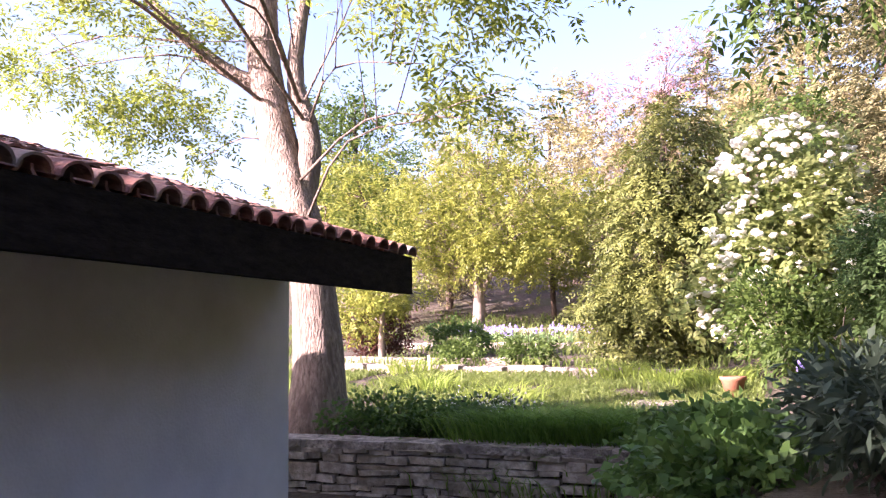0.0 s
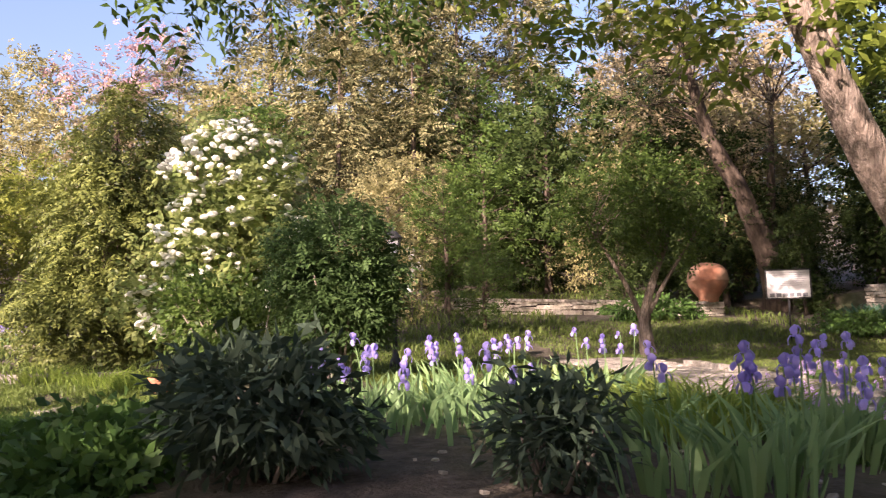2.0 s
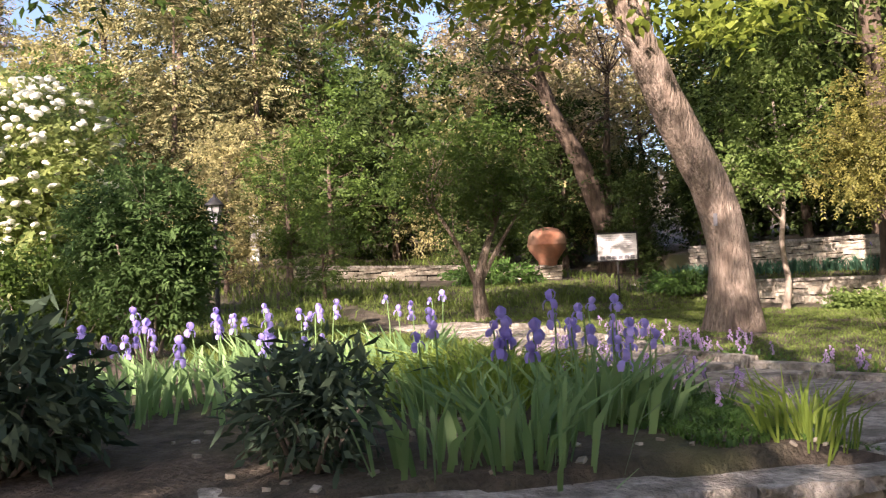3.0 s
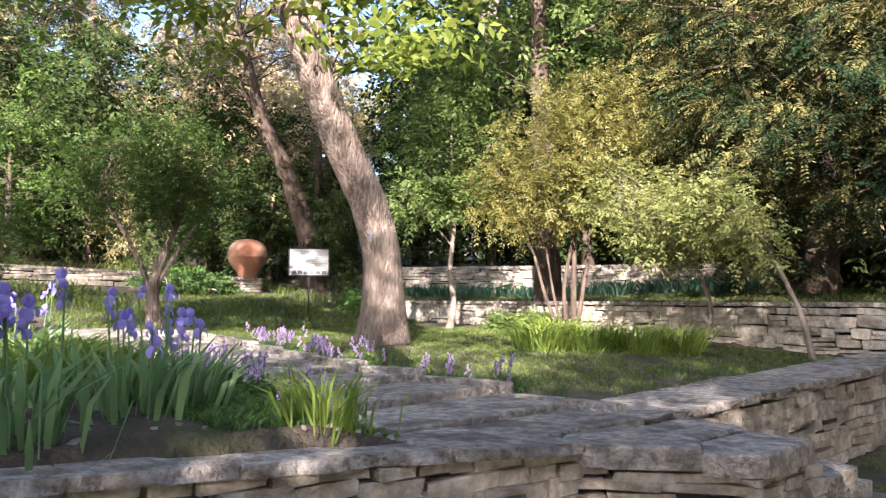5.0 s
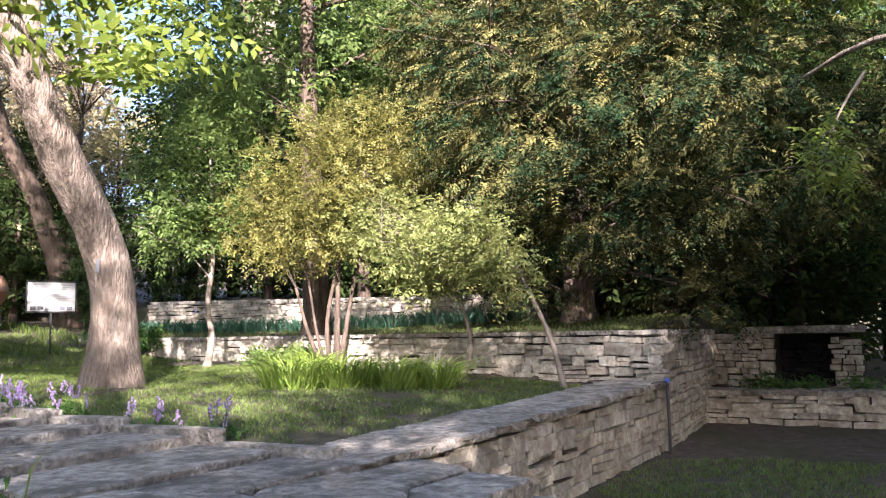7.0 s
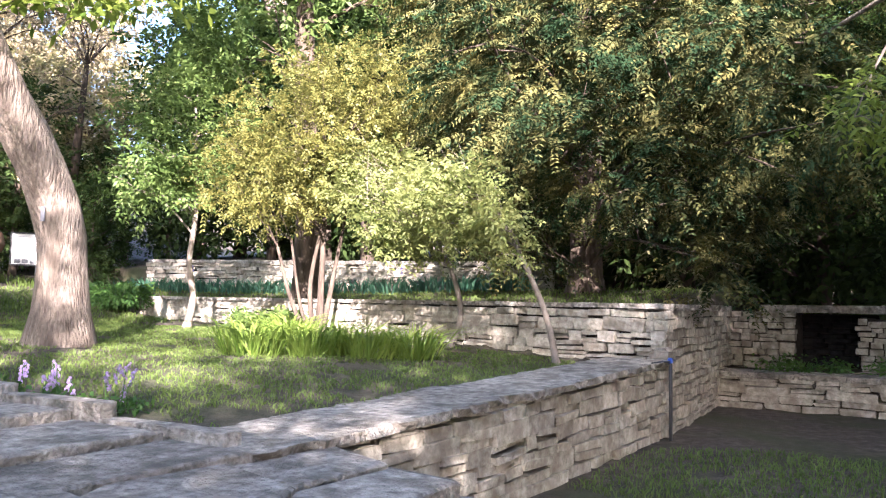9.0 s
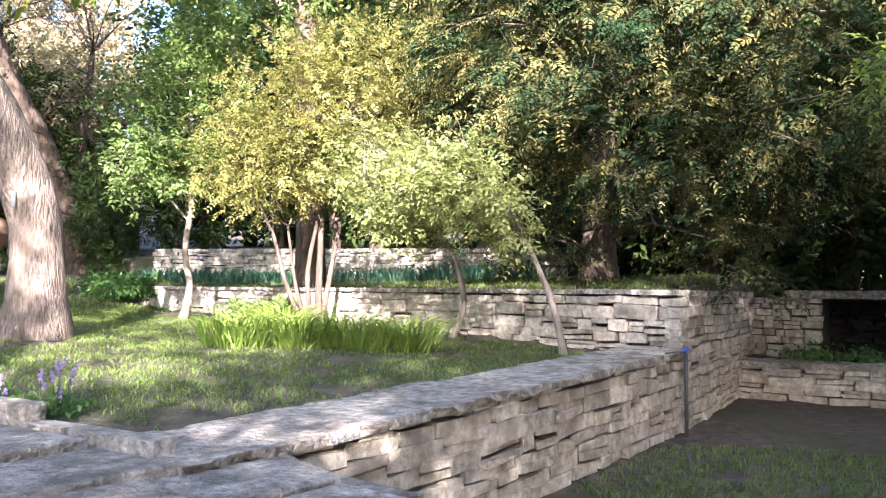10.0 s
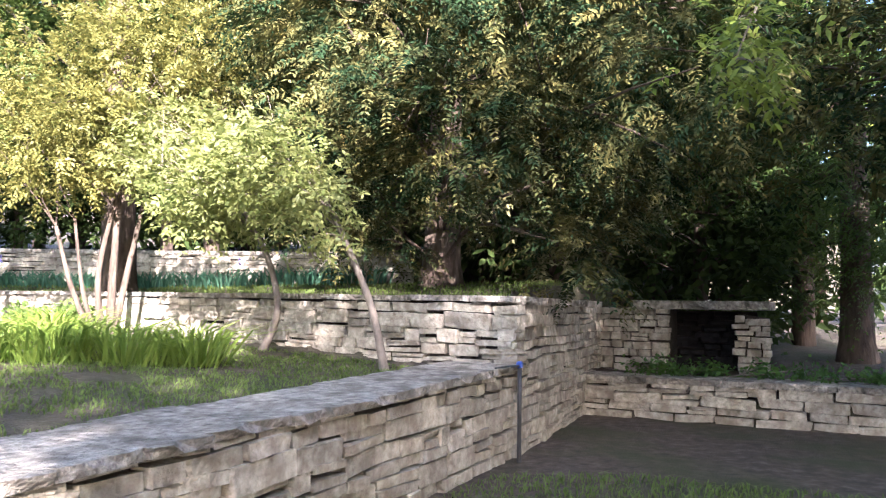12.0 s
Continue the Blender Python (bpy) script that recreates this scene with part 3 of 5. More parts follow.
plant("walnut_tree", "tall tree with furrowed grey bark beside the house", "tree", P(-3.75, 6.3, -.1),
      [(0, 0, 0), (-.06, .1, 1.2), (-.26, .2, 2.3), (-.82, .5, 3.5), (-1.28, .8, 5.0), (-1.45, 1.1, 7.0), (-1.3, 1.5, 9)], (.32, .27, .25, .235, .22, .2, .1),
      # last blob is an unseen bough added to shade the round shrub
      [(-1.5, 1.2, 9.3, 3.6, 3.2, 1.7), (-3.5, 0.8, 5.2, 2.2, 2.0, 1.1), (-3.2, 1.2, 3.9, 1.0, 1.0, .7), (2.3, -1.1, 4.7, 1.1, 1.0, .75), (2.1, -.9, 3.6, .7, .7, .5), (.6, 0, 5.6, 1.0, 1.0, .8), (-1.2, 2.5, 3.2, .8, .8, .8), (1.0, -2.0, 8.5, 3.0, 3.0, 1.2), (-.5, -4.0, 4.9, 1.5, 1.5, .8)],
      None, 56000, 560, 0.10, M["bark"], L["acacia"], 11, limb_r=.1, limbs=44, clump_size=0.24, sides=16, twig=(5, .34, .85), width=.36,
      stems=[([(-.4, .3, 2.6), (-.42, .55, 3.6), (-.85, .9, 4.7), (-.7, 1.2, 6.6)], .17, .08), ([(-1.0, .75, 4.3), (-2.0, .6, 4.9), (-3.4, .5, 6.3)], .13, .05)])
plant("maple_tree", "round yellow-green tree with a pale branching trunk", "tree", P(-7.5, 24, -.1),
      [(0, 0, 0), (.05, 0, 1.3), (.0, .0, 2.6), (.2, 0, 4.5)], (.22, .18, .15, .06),
      [(0, 0, 4.0, 3.3, 3.0, 2.3), (0.3, 0, 6.3, 2.0, 2.0, 2.2), (1.8, -1, 3.2, 2.2, 1.8, 1.3), (-2.2, -.5, 3.6, 2.4, 1.8, 1.6)],
      None, 40000, 460, 0.13, M["bark_pale"], L["yellow"], 12, limbs=60, clump_size=0.3,
      stems=[([(.05, 0, 1.3), (.8, 0, 2.6), (1.6, 0, 4.2)], .1, .03), ([(.05, 0, 1.3), (-.8, .1, 2.5), (-1.6, 0, 4.3)], .1, .03)])
plant("guelder_rose", "tall snowball bush covered with white flower balls", "shrub", P(1.5, 12.6, -.05),
      [(0, 0, 0), (.1, 0, 1.2), (.2, 0, 2.4)], (.06, .05, .02),
      [(0.1, 0, 2.95, 1.15, 1.1, 1.15), (.1, -.1, 2.1, 1.25, 1.2, 1.0), (-.3, -.3, 1.2, 1.15, 1.0, .8)],
      None, 15000, 190, 0.12, M["bark_red"], L["spring"], 13, limbs=26, clump_size=0.2, width=.7,
      stems=[([(.1, .1, 0), (.5, 0, 1.5), (.7, 0, 3.4)], .04, .02), ([(-.1, .1, 0), (-.4, 0, 1.5), (-.5, 0, 3.4)], .04, .02)])
plant("yew_tree", "broad dense yew with hanging sprays", "tree", P(-.7, 15.5, -.1), [(0, 0, 0), (0, 0, 2.5), (.1, 0, 5.0)], (.2, .14, .04),
      [(0, 0, 2.2, 1.3, 1.1, 2.0), (.3, 0, 4.2, 1.0, .9, 1.6), (-.3, -.3, 1.0, 1.4, 1.1, 1.0)],
      None, 52000, 560, 0.16, M["bark_dark"], L["yew"], 14, shell=.3, limbs=16, width=.26, droop=.6, spray=.6, clump_size=.2)
plant("round_shrub", "round green shrub with many bare stems", "shrub", P(2.72, 8.2, -.03), [(0, 0, 0), (.05, 0, .7), (.1, 0, 1.4)], (.03, .025, .01),
      [(0, 0, 1.45, .72, .7, .7), (0.05, 0, .95, .62, .6, .5)], None, 24000, 300, 0.08, M["bark_pale"], L["feathery"], 15, limbs=24, clump_size=.1, shell=.7, limb_r=.2, width=.4,
      stems=[([(.1 * math.cos(k), .1 * math.sin(k), 0), (.25 * math.cos(k), .25 * math.sin(k), .6), (.5 * math.cos(k), .5 * math.sin(k), 1.3)], .022, .01) for k in range(7)])
plant("leaning_tree", "leaning tree with furrowed bark dappled by sun on the lawn", "tree", P(9.2, 5.95, -.12),
      [(0, 0, 0), (.0, 0, .8), (-.06, 0, 1.4), (-.32, 0, 2.0), (-.72, 0, 2.65), (-1.02, 0, 3.25), (-1.55, 0.0, 4.3), (-2.2, .1, 6.0), (-2.4, .2, 8)],
      (.30, .25, .24, .235, .22, .21, .15, .12, .06),
      # the wide high blobs are unseen canopy, added to shade thicket and sign
      [(-1.5, 0.5, 8.2, 3.9, 3.5, 1.9), (-4.0, .6, 5.7, 1.9, 1.8, .7), (-3.7, 4.8, 7.3, 2.0, 2.0, .8), (-2.0, .5, 4.0, .9, .8, .5), (-.3, -.55, 3.5, .7, .6, .3), (-3.0, 1.2, 4.4, 1.0, 1.0, .6), (.6, .6, 4.9, 1.2, 1.1, .5), (-1.5, 3.5, 9.0, 4, 3, 2.2), (3.2, 5.0, 10.2, 4, 4, 1.6), (.5, 8.5, 11.2, 4, 3.5, 1.8)],
      None, 46000, 640, 0.2, M["bark"], L["acacia"], 16, limbs=44, clump_size=.24, sides=16,
      stems=[([(-1.0, 0, 3.2), (-1.05, .1, 3.9), (-1.0, .1, 5.0), (-.6, .3, 7.2)], .14, .05)])
plant("orchard_tree", "small spreading tree with a pale forked trunk", "tree", P(8.75, 11.6, -.08), [(0, 0, 0), (-.05, 0, .7), (.1, 0, 1.3), (.5, 0, 2.2)], (.15, .11, .07, .035),
      [(-.5, .2, 2.7, 1.15, 1.1, .85), (.35, .1, 3.1, .95, .9, .8), (.6, 0, 2.2, .7, .7, .5)], None, 13000, 200, .09, M["bark"], L["mid"], 17, limbs=34, clump_size=.2,
      stems=[([(-.05, 0, .6), (-.35, .1, 1.4), (-1.0, .1, 2.4)], .06, .025), ([(0, 0, .8), (.35, -.2, 1.5), (.9, -.3, 2.3)], .05, .02)])
plant("sapling", "slim pale young tree on the lawn", "tree", P(12.85, 8.5, -.05), [(0, 0, 0), (.12, 0, .55), (.02, 0, 1.1), (.12, 0, 2.0), (.05, 0, 3.6)], (.066, .052, .046, .04, .018),
      [(-.1, 0, 3.2, .95, .9, 1.1), (-.5, .2, 2.3, .7, .6, .4), (.2, 0, 4.6, .6, .6, .8)], None, 11000, 170, .10, M["bark_pale"], L["bright"], 18, limbs=24, clump_size=.2)
plant("elder_clump", "many-stemmed small tree with yellowing leaves before the terrace wall", "tree", P(13.1, 5.9, -.05), [(0, 0, 0), (.02, 0, .8), (.05, 0, 1.6), (.1, 0, 2.6)], (.055, .045, .035, .015),
      [(0, 0, 2.9, 1.5, 1.4, .9), (-.6, .5, 2.2, 1.1, 1.0, .6), (.3, -.3, 3.7, 1.0, 1.0, .6)], None, 36000, 260, .06, M["bark_dark"], L["gold"], 19, limbs=44, clump_size=.19, twig=(5, .22, .8),
      stems=[([(.05, 0, 0), (.14, -.1, .8), (.3, -.22, 1.9)], .05, .02), ([(-.05, .05, 0), (-.1, .1, .8), (.0, -.1, 1.9)], .045, .02), ([(-.12, .12, 0), (-.3, .3, .6), (-.45, .42, 1.3)], .04, .02), ([(-.05, .1, 0), (-.25, .15, .5), (-.3, .3, 1.4)], .035, .015)])
plant("young_maple", "young tree with two thin leaning trunks and bright leaves", "tree", P(13.2, 3.75, -.05), [(0, 0, 0), (.1, -.12, .45), (.08, .0, 1.0), (-.1, .25, 1.6)], (.045, .04, .03, .012),
      [(-.4, .35, 1.7, .7, .7, .45), (-.2, .9, 2.1, .7, .7, .45), (-.3, 1.5, 2.5, .7, .6, .5)], None, 9000, 75, .075, M["bark_pale"], L["bright_maple"], 20, limbs=26, clump_size=.15)
plant("young_maple", "young tree with a thin leaning trunk and bright leaves", "tree", P(12.9, 2.05, -.05), [(0, 0, 0), (-.05, .12, .6), (-.15, .35, 1.2), (-.2, .6, 1.7)], (.04, .035, .03, .012),
      [(-.6, 1.0, 1.95, .6, .7, .45), (-.5, .6, 1.5, .35, .4, .3)], None, 6000, 46, .075, M["bark_pale"], L["bright_maple"], 21, limbs=16, clump_size=.16)
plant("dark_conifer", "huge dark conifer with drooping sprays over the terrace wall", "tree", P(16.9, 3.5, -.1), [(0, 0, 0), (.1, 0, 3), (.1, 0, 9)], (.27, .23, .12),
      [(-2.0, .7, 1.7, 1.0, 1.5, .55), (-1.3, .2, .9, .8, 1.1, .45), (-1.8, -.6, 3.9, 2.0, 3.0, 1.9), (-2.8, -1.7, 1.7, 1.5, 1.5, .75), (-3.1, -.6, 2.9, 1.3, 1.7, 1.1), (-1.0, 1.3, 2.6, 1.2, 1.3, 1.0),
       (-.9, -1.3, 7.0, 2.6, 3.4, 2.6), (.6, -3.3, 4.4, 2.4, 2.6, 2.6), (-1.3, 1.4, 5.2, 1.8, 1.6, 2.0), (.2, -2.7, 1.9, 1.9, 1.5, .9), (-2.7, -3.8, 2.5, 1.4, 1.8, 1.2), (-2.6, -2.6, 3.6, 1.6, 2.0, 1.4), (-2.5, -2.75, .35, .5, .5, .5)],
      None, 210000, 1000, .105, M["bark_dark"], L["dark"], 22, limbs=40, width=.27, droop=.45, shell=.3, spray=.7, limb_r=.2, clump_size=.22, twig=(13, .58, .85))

# ---- far woods ----
def wood(kind, label, leaf, bark, h, seed, blobs, n=7400, size=.178, width=.5, droop=.1, spray=0.0):
    return plant(kind, label, "tree", (0, 0, 0), [(0, 0, -.3), (.1, 0, h * .35), (.0, .1, h * .8)], (.17, .13, .04), blobs, None, n, int(n / 45), size, bark, leaf, seed,
                 limbs=26, clump_size=.32, width=width, droop=droop, sides=6, spray=spray)[0]


protos = {
    "olive": wood("hillside_tree", "scrubby olive-green tree on the sunlit slope", L["olive"], M["bark_dark"], 7, 31, [(0, 0, 4.2, 2.4, 2.2, 2.4), (1, 0, 6, 1.5, 1.5, 1.3), (-1, .3, 2.2, 1.8, 1.6, 1.4)]),
    "brown": wood("bronze_tree", "tree with bronze spring leaves on the slope", L["brown"], M["bark_dark"], 8, 32, [(0, 0, 4.5, 2.2, 2.2, 2.5), (.5, 0, 7, 1.4, 1.4, 1.2), (-.8, 0, 2.6, 1.6, 1.5, 1.4)]),
    "conifer": wood("hillside_conifer", "tall conifer on the slope, sunlit tones in its leaves", L["conifer"], M["bark_dark"], 12, 33, [(0, 0, 2.5, 2.2, 2.2, 2.2), (0, 0, 5.5, 1.8, 1.8, 2.4), (0, 0, 8.8, 1.2, 1.2, 2.2), (0, 0, 11, .6, .6, 1.6)], 17000, .27, .28, .3, .9),
    "mid": wood("hillside_tree", "dense mid-green tree on the slope", L["mid"], M["bark_dark"], 7, 34, [(0, 0, 4, 2.3, 2.2, 2.3), (-.8, 0, 5.8, 1.5, 1.5, 1.3), (.9, .2, 2.4, 1.9, 1.6, 1.5)]),
    "yellow": wood("hillside_tree", "yellow-green tree on the slope", L["yellow"], M["bark_dark"], 6, 35, [(0, 0, 3.6, 2.4, 2.2, 2.2), (.8, 0, 5.2, 1.5, 1.5, 1.2)]),
    # used where the wood lies in shade; its leaf colour carries that shade
    "shade": wood("thicket_tree", "dense thicket tree, leaf colour darkened for shade", L["thicket"], M["bark_dark"], 8, 37, [(0, 0, 4.2, 2.4, 2.4, 2.2), (0, .5, 6.8, 1.9, 1.9, 1.6), (-.6, 0, 1.9, 1.9, 1.8, 1.4)], 8500, .25),
    "pink": wood("blossom_tree", "tree with thin pink blossom against the sky", L["pink"], M["bark_dark"], 9, 36, [(0, 0, 8, 2.6, 2.2, 1.0), (1.2, 0, 9, 1.3, 1.2, .6), (-1.6, 0, 7.2, 1.4, 1.2, .7)], 2600, .16),
}


def far(kind, x, y, s, rz, dz=0.0):
    return copy_thing(protos[kind], Matrix.Translation(P(x, y, dz)) @ pose(0, 0, 0, 0, 0, rz) @ Matrix.Scale(s, 4))


rnd = random.Random(77)
for k, (kind, x, y, s) in enumerate([
        ("yellow", -13, 27, 1.0), ("olive", -11, 31, 1.0), ("yellow", -4, 29, .9), ("mid", -15.5, 33, 1.1), ("brown", -2.6, 33, 1.1), ("olive", -6.5, 36, 1.0),
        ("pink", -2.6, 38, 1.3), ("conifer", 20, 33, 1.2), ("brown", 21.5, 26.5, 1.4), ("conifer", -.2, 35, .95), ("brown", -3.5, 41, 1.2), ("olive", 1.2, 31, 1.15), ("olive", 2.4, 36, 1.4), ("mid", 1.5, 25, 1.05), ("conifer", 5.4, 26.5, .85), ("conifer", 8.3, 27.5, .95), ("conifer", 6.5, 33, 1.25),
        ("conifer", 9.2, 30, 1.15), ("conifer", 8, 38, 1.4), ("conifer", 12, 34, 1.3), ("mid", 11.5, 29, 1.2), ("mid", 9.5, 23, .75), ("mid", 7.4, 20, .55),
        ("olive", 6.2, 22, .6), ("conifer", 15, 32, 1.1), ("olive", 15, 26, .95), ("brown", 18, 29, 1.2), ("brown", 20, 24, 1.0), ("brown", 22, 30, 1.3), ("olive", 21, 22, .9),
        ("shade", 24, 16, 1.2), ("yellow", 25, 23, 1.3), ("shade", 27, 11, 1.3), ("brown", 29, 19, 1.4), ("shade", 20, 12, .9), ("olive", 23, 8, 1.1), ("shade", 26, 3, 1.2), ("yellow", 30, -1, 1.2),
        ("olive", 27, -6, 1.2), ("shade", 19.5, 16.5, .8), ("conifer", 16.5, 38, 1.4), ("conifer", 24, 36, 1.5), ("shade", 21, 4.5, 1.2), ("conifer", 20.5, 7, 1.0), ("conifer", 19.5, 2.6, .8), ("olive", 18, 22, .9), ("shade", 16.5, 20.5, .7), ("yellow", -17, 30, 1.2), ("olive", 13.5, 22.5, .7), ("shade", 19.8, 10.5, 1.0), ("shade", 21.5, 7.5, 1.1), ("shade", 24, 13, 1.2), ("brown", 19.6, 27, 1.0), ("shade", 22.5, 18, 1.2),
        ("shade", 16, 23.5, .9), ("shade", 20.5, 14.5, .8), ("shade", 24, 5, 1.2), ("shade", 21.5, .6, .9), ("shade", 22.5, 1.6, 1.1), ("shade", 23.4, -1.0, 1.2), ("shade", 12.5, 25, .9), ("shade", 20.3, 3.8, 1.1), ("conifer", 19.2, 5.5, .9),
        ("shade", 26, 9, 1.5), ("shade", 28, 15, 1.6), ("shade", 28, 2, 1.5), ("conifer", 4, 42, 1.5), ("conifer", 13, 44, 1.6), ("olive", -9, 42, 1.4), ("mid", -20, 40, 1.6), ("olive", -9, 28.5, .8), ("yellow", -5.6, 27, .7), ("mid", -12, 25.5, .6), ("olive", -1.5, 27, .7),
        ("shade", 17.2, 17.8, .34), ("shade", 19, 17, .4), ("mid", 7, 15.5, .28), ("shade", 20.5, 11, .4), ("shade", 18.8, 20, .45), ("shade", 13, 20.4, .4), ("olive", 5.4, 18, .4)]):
    far(kind, x, y, s * rnd.uniform(.92, 1.08), rnd.uniform(0, 360), -.1)
for o in list(protos.values()):
    for c in list(o.children_recursive) + [o]:
        bpy.data.objects.remove(c)

plant("dark_conifer", "dark conifer beyond the fireplace niche", "tree", P(20.6, -1.9, -.1), [(0, 0, 0), (.1, 0, 3), (.1, 0, 7)], (.25, .2, .08),
      [(0, 0, 3.2, 1.9, 1.8, 2.0), (-.8, .3, 5.5, 1.6, 1.8, 1.6), (-.6, -.8, 1.9, 1.2, 1.2, .9)], None, 40000, 500, .11, M["bark_dark"], L["mid"], 23, limbs=20, width=.26, droop=.5, shell=.35, spray=.7, limb_r=.2)
# last two blobs are boughs added over the court to darken it
plant("dark_conifer", "dark conifer beside the sunken court, boughs added to shade it", "tree", P(16.8, -6.2, -.1), [(0, 0, 0), (.1, 0, 3), (.1, 0, 8)], (.2, .16, .07),
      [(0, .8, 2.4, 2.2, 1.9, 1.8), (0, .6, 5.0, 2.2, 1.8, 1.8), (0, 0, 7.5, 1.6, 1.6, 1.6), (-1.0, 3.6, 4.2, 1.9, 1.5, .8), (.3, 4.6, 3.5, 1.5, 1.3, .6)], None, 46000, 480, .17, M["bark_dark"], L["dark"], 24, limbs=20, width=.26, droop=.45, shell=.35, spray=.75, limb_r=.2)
# unseen trees added behind the walk to keep the lawn and court in shade
for k, (x, y, h, w, n) in enumerate([(-8.8, -4.6, 6.8, 2.4, 11000), (-5.6, -7.0, 7.6, 2.6, 10000), (-3.9, -5.0, 11.2, 1.5, 3200), (-1.8, -8.2, 8.7, 2.6, 12000), (2.2, -8.6, 10.6, 2.6, 12000), (6.0, -8.6, 7.6, 2.5, 10000),
                                     (9.6, -8.0, 8.4, 2.6, 11000), (13.6, -7.0, 8.0, 2.6, 10000)]):
    plant("plane_tree", "unseen tree added behind the walk to shade the lawn", "tree", P(x, y), [(0, 0, 0), (.1, 0, 2), (.1, .2, h * .8)], (.25, .2, .08),
          [(0, 0, h * .68, w, w, h * .3), (.6, .5, h * .42, w * .8, w * .8, h * .22)], None, n, 30 + n // 130, .27, M["bark"], L["mid"], 60 + k, limbs=16, clump_size=.36, group="trees behind the walk")
plant("walnut_tree", "spreading walnut behind the walk, its crown overhead", "tree", P(-.4, -4.3), [(0, 0, 0), (.1, .2, 2.6), (.6, 2.0, 5.2), (1.2, 5.0, 6.6)], (.24, .2, .15, .06),
      [(1.5, 7.8, 6.6, 2.7, 2.4, 1.0), (.8, 5.6, 7.0, 1.0, 1.0, .5)], None, 11000, 240, .15, M["bark"], L["acacia"], 49, limbs=24, clump_size=.26, limb_r=.2)
# high blobs are an unseen crown added to shade the court
plant("walnut_tree", "leafy walnut over the sunken court, unseen high crown added for shade", "tree", P(11.2, -5.2), [(0, 0, 0), (0, .1, 2), (.1, .3, 5)], (.25, .2, .1),
      [(0.2, 0, 4.6, 1.6, 1.4, 1.0), (1.6, 1.6, 6.6, 1.6, 1.6, 1.0), (3.6, 3.9, 7.0, 2.4, 2.0, .9)], None, 15000, 160, .16, M["bark"], L["acacia"], 42, limbs=0, clump_size=.26,
      stems=[([(0, .1, 2.3), (.9, 1.8, 3.9), (1.9, 3.4, 4.6), (2.9, 4.6, 4.5)], .07, .02)])
plant("walnut_spray", "leafy bough hanging over the sunken court", "branch", (12.2, -1.6, 4.0), [(0, 0, 0), (.05, .25, -.35), (.0, .45, -.85)], (.018, .012, .005),
      [(0, .4, -.75, .22, .3, .3)], None, 520, 12, .10, M["bark_pale"], L["acacia"], 43, limbs=8, clump_size=.12, droop=.4, twig=(5, .3, .8), width=.36)
for k, (x, y, z, r) in enumerate([(0.98, 3.2, 3.05, .3), (1.62, 3.2, 3.1, .28), (2.2, 3.3, 3.15, .34), (1.1, 3.0, 3.2, .25), (2.5, 3.4, 3.3, .3)]):
    plant("walnut_spray", "leafy walnut twig hanging from the crown overhead", "branch", (x, y, z + 2.1), [(0, 0, 0), (.1, .05, -.8), (.0, .1, -1.45)], (.014, .010, .004),
          [(0, .1, -1.5, r, r, .12)], None, 240, 10, .09, M["bark_dark"], L["mid"], 70 + k, limbs=6, clump_size=.09, droop=.4, twig=(5, .26, .8), width=.36, group="hanging twigs")
plant("dark_trunk_tree", "dark-barked tree on the upper terrace", "tree", P(15.05, 8.0, -.1), [(0, 0, 0), (0, 0, 1.5), (-.1, .1, 4.5), (0, .2, 8)], (.27, .23, .18, .08),
      [(0, 0, 6.5, 2.6, 2.4, 1.8), (-1.2, .5, 4.6, 1.3, 1.2, .8), (.5, 1.0, 8, 2, 2, 1.2)], None, 12000, 240, .16, M["bark_dark"], L["bright"], 44, limbs=24, clump_size=.28)
plant("leaning_oak", "dark leaning tree behind the garden sign", "tree", P(17.6, 19.5, -.1), [(0, 0, 0), (-.3, -.2, 1.2), (-1.2, -.3, 3.4), (-2.3, -.4, 5.2), (-3, -.4, 7.5)], (.42, .34, .28, .22, .1),
      [(-2.5, 0, 8.0, 3, 2.5, 1.6), (-4, 0, 6.5, 1.6, 1.5, .9), (0, 0, 7.5, 2, 2, 1.4), (-1.5, 0, 5.2, 2.2, 1.6, 1.2)], None, 4200, 160, .15, M["bark_dark"], L["brown"], 45, limbs=70, clump_size=.3, limb_r=.25,
      stems=[([(-.2, -.1, .9), (.1, .2, 3.0), (.5, .4, 6.5)], .2, .07)])
plant("tall_oak", "tall tree with a leaning grey trunk above the thicket", "tree", P(22.4, 14, -.1), [(0, 0, 0), (-.9, 0, 3.2), (-1.8, 0, 5.6), (-3.5, 0, 9), (-4.4, 0, 12)], (.42, .36, .32, .28, .12),
      [(-3.5, 0, 12, 3.6, 3, 2.0), (0, 1, 9.5, 2.4, 2.2, 1.6)], None, 9000, 180, .2, M["bark"], L["bright"], 46, limbs=24, clump_size=.34,
      stems=[([(-2.6, 0, 7.2), (-1.8, .2, 8.8), (-.6, .3, 11)], .2, .07)])
plant("plum_tree", "small tree with dark red leaves beside the path beds", "tree", P(-7.1, 15.4, -.05), [(0, 0, 0), (.0, 0, .8), (.1, 0, 1.6)], (.08, .07, .03),
      [(.2, 0, 1.75, 1.0, .9, .45), (-.6, .3, 1.2, .9, .8, .5)], None, 5500, 110, .12, M["bark_pale"], L["yellow"], 47, limbs=16, clump_size=.18)
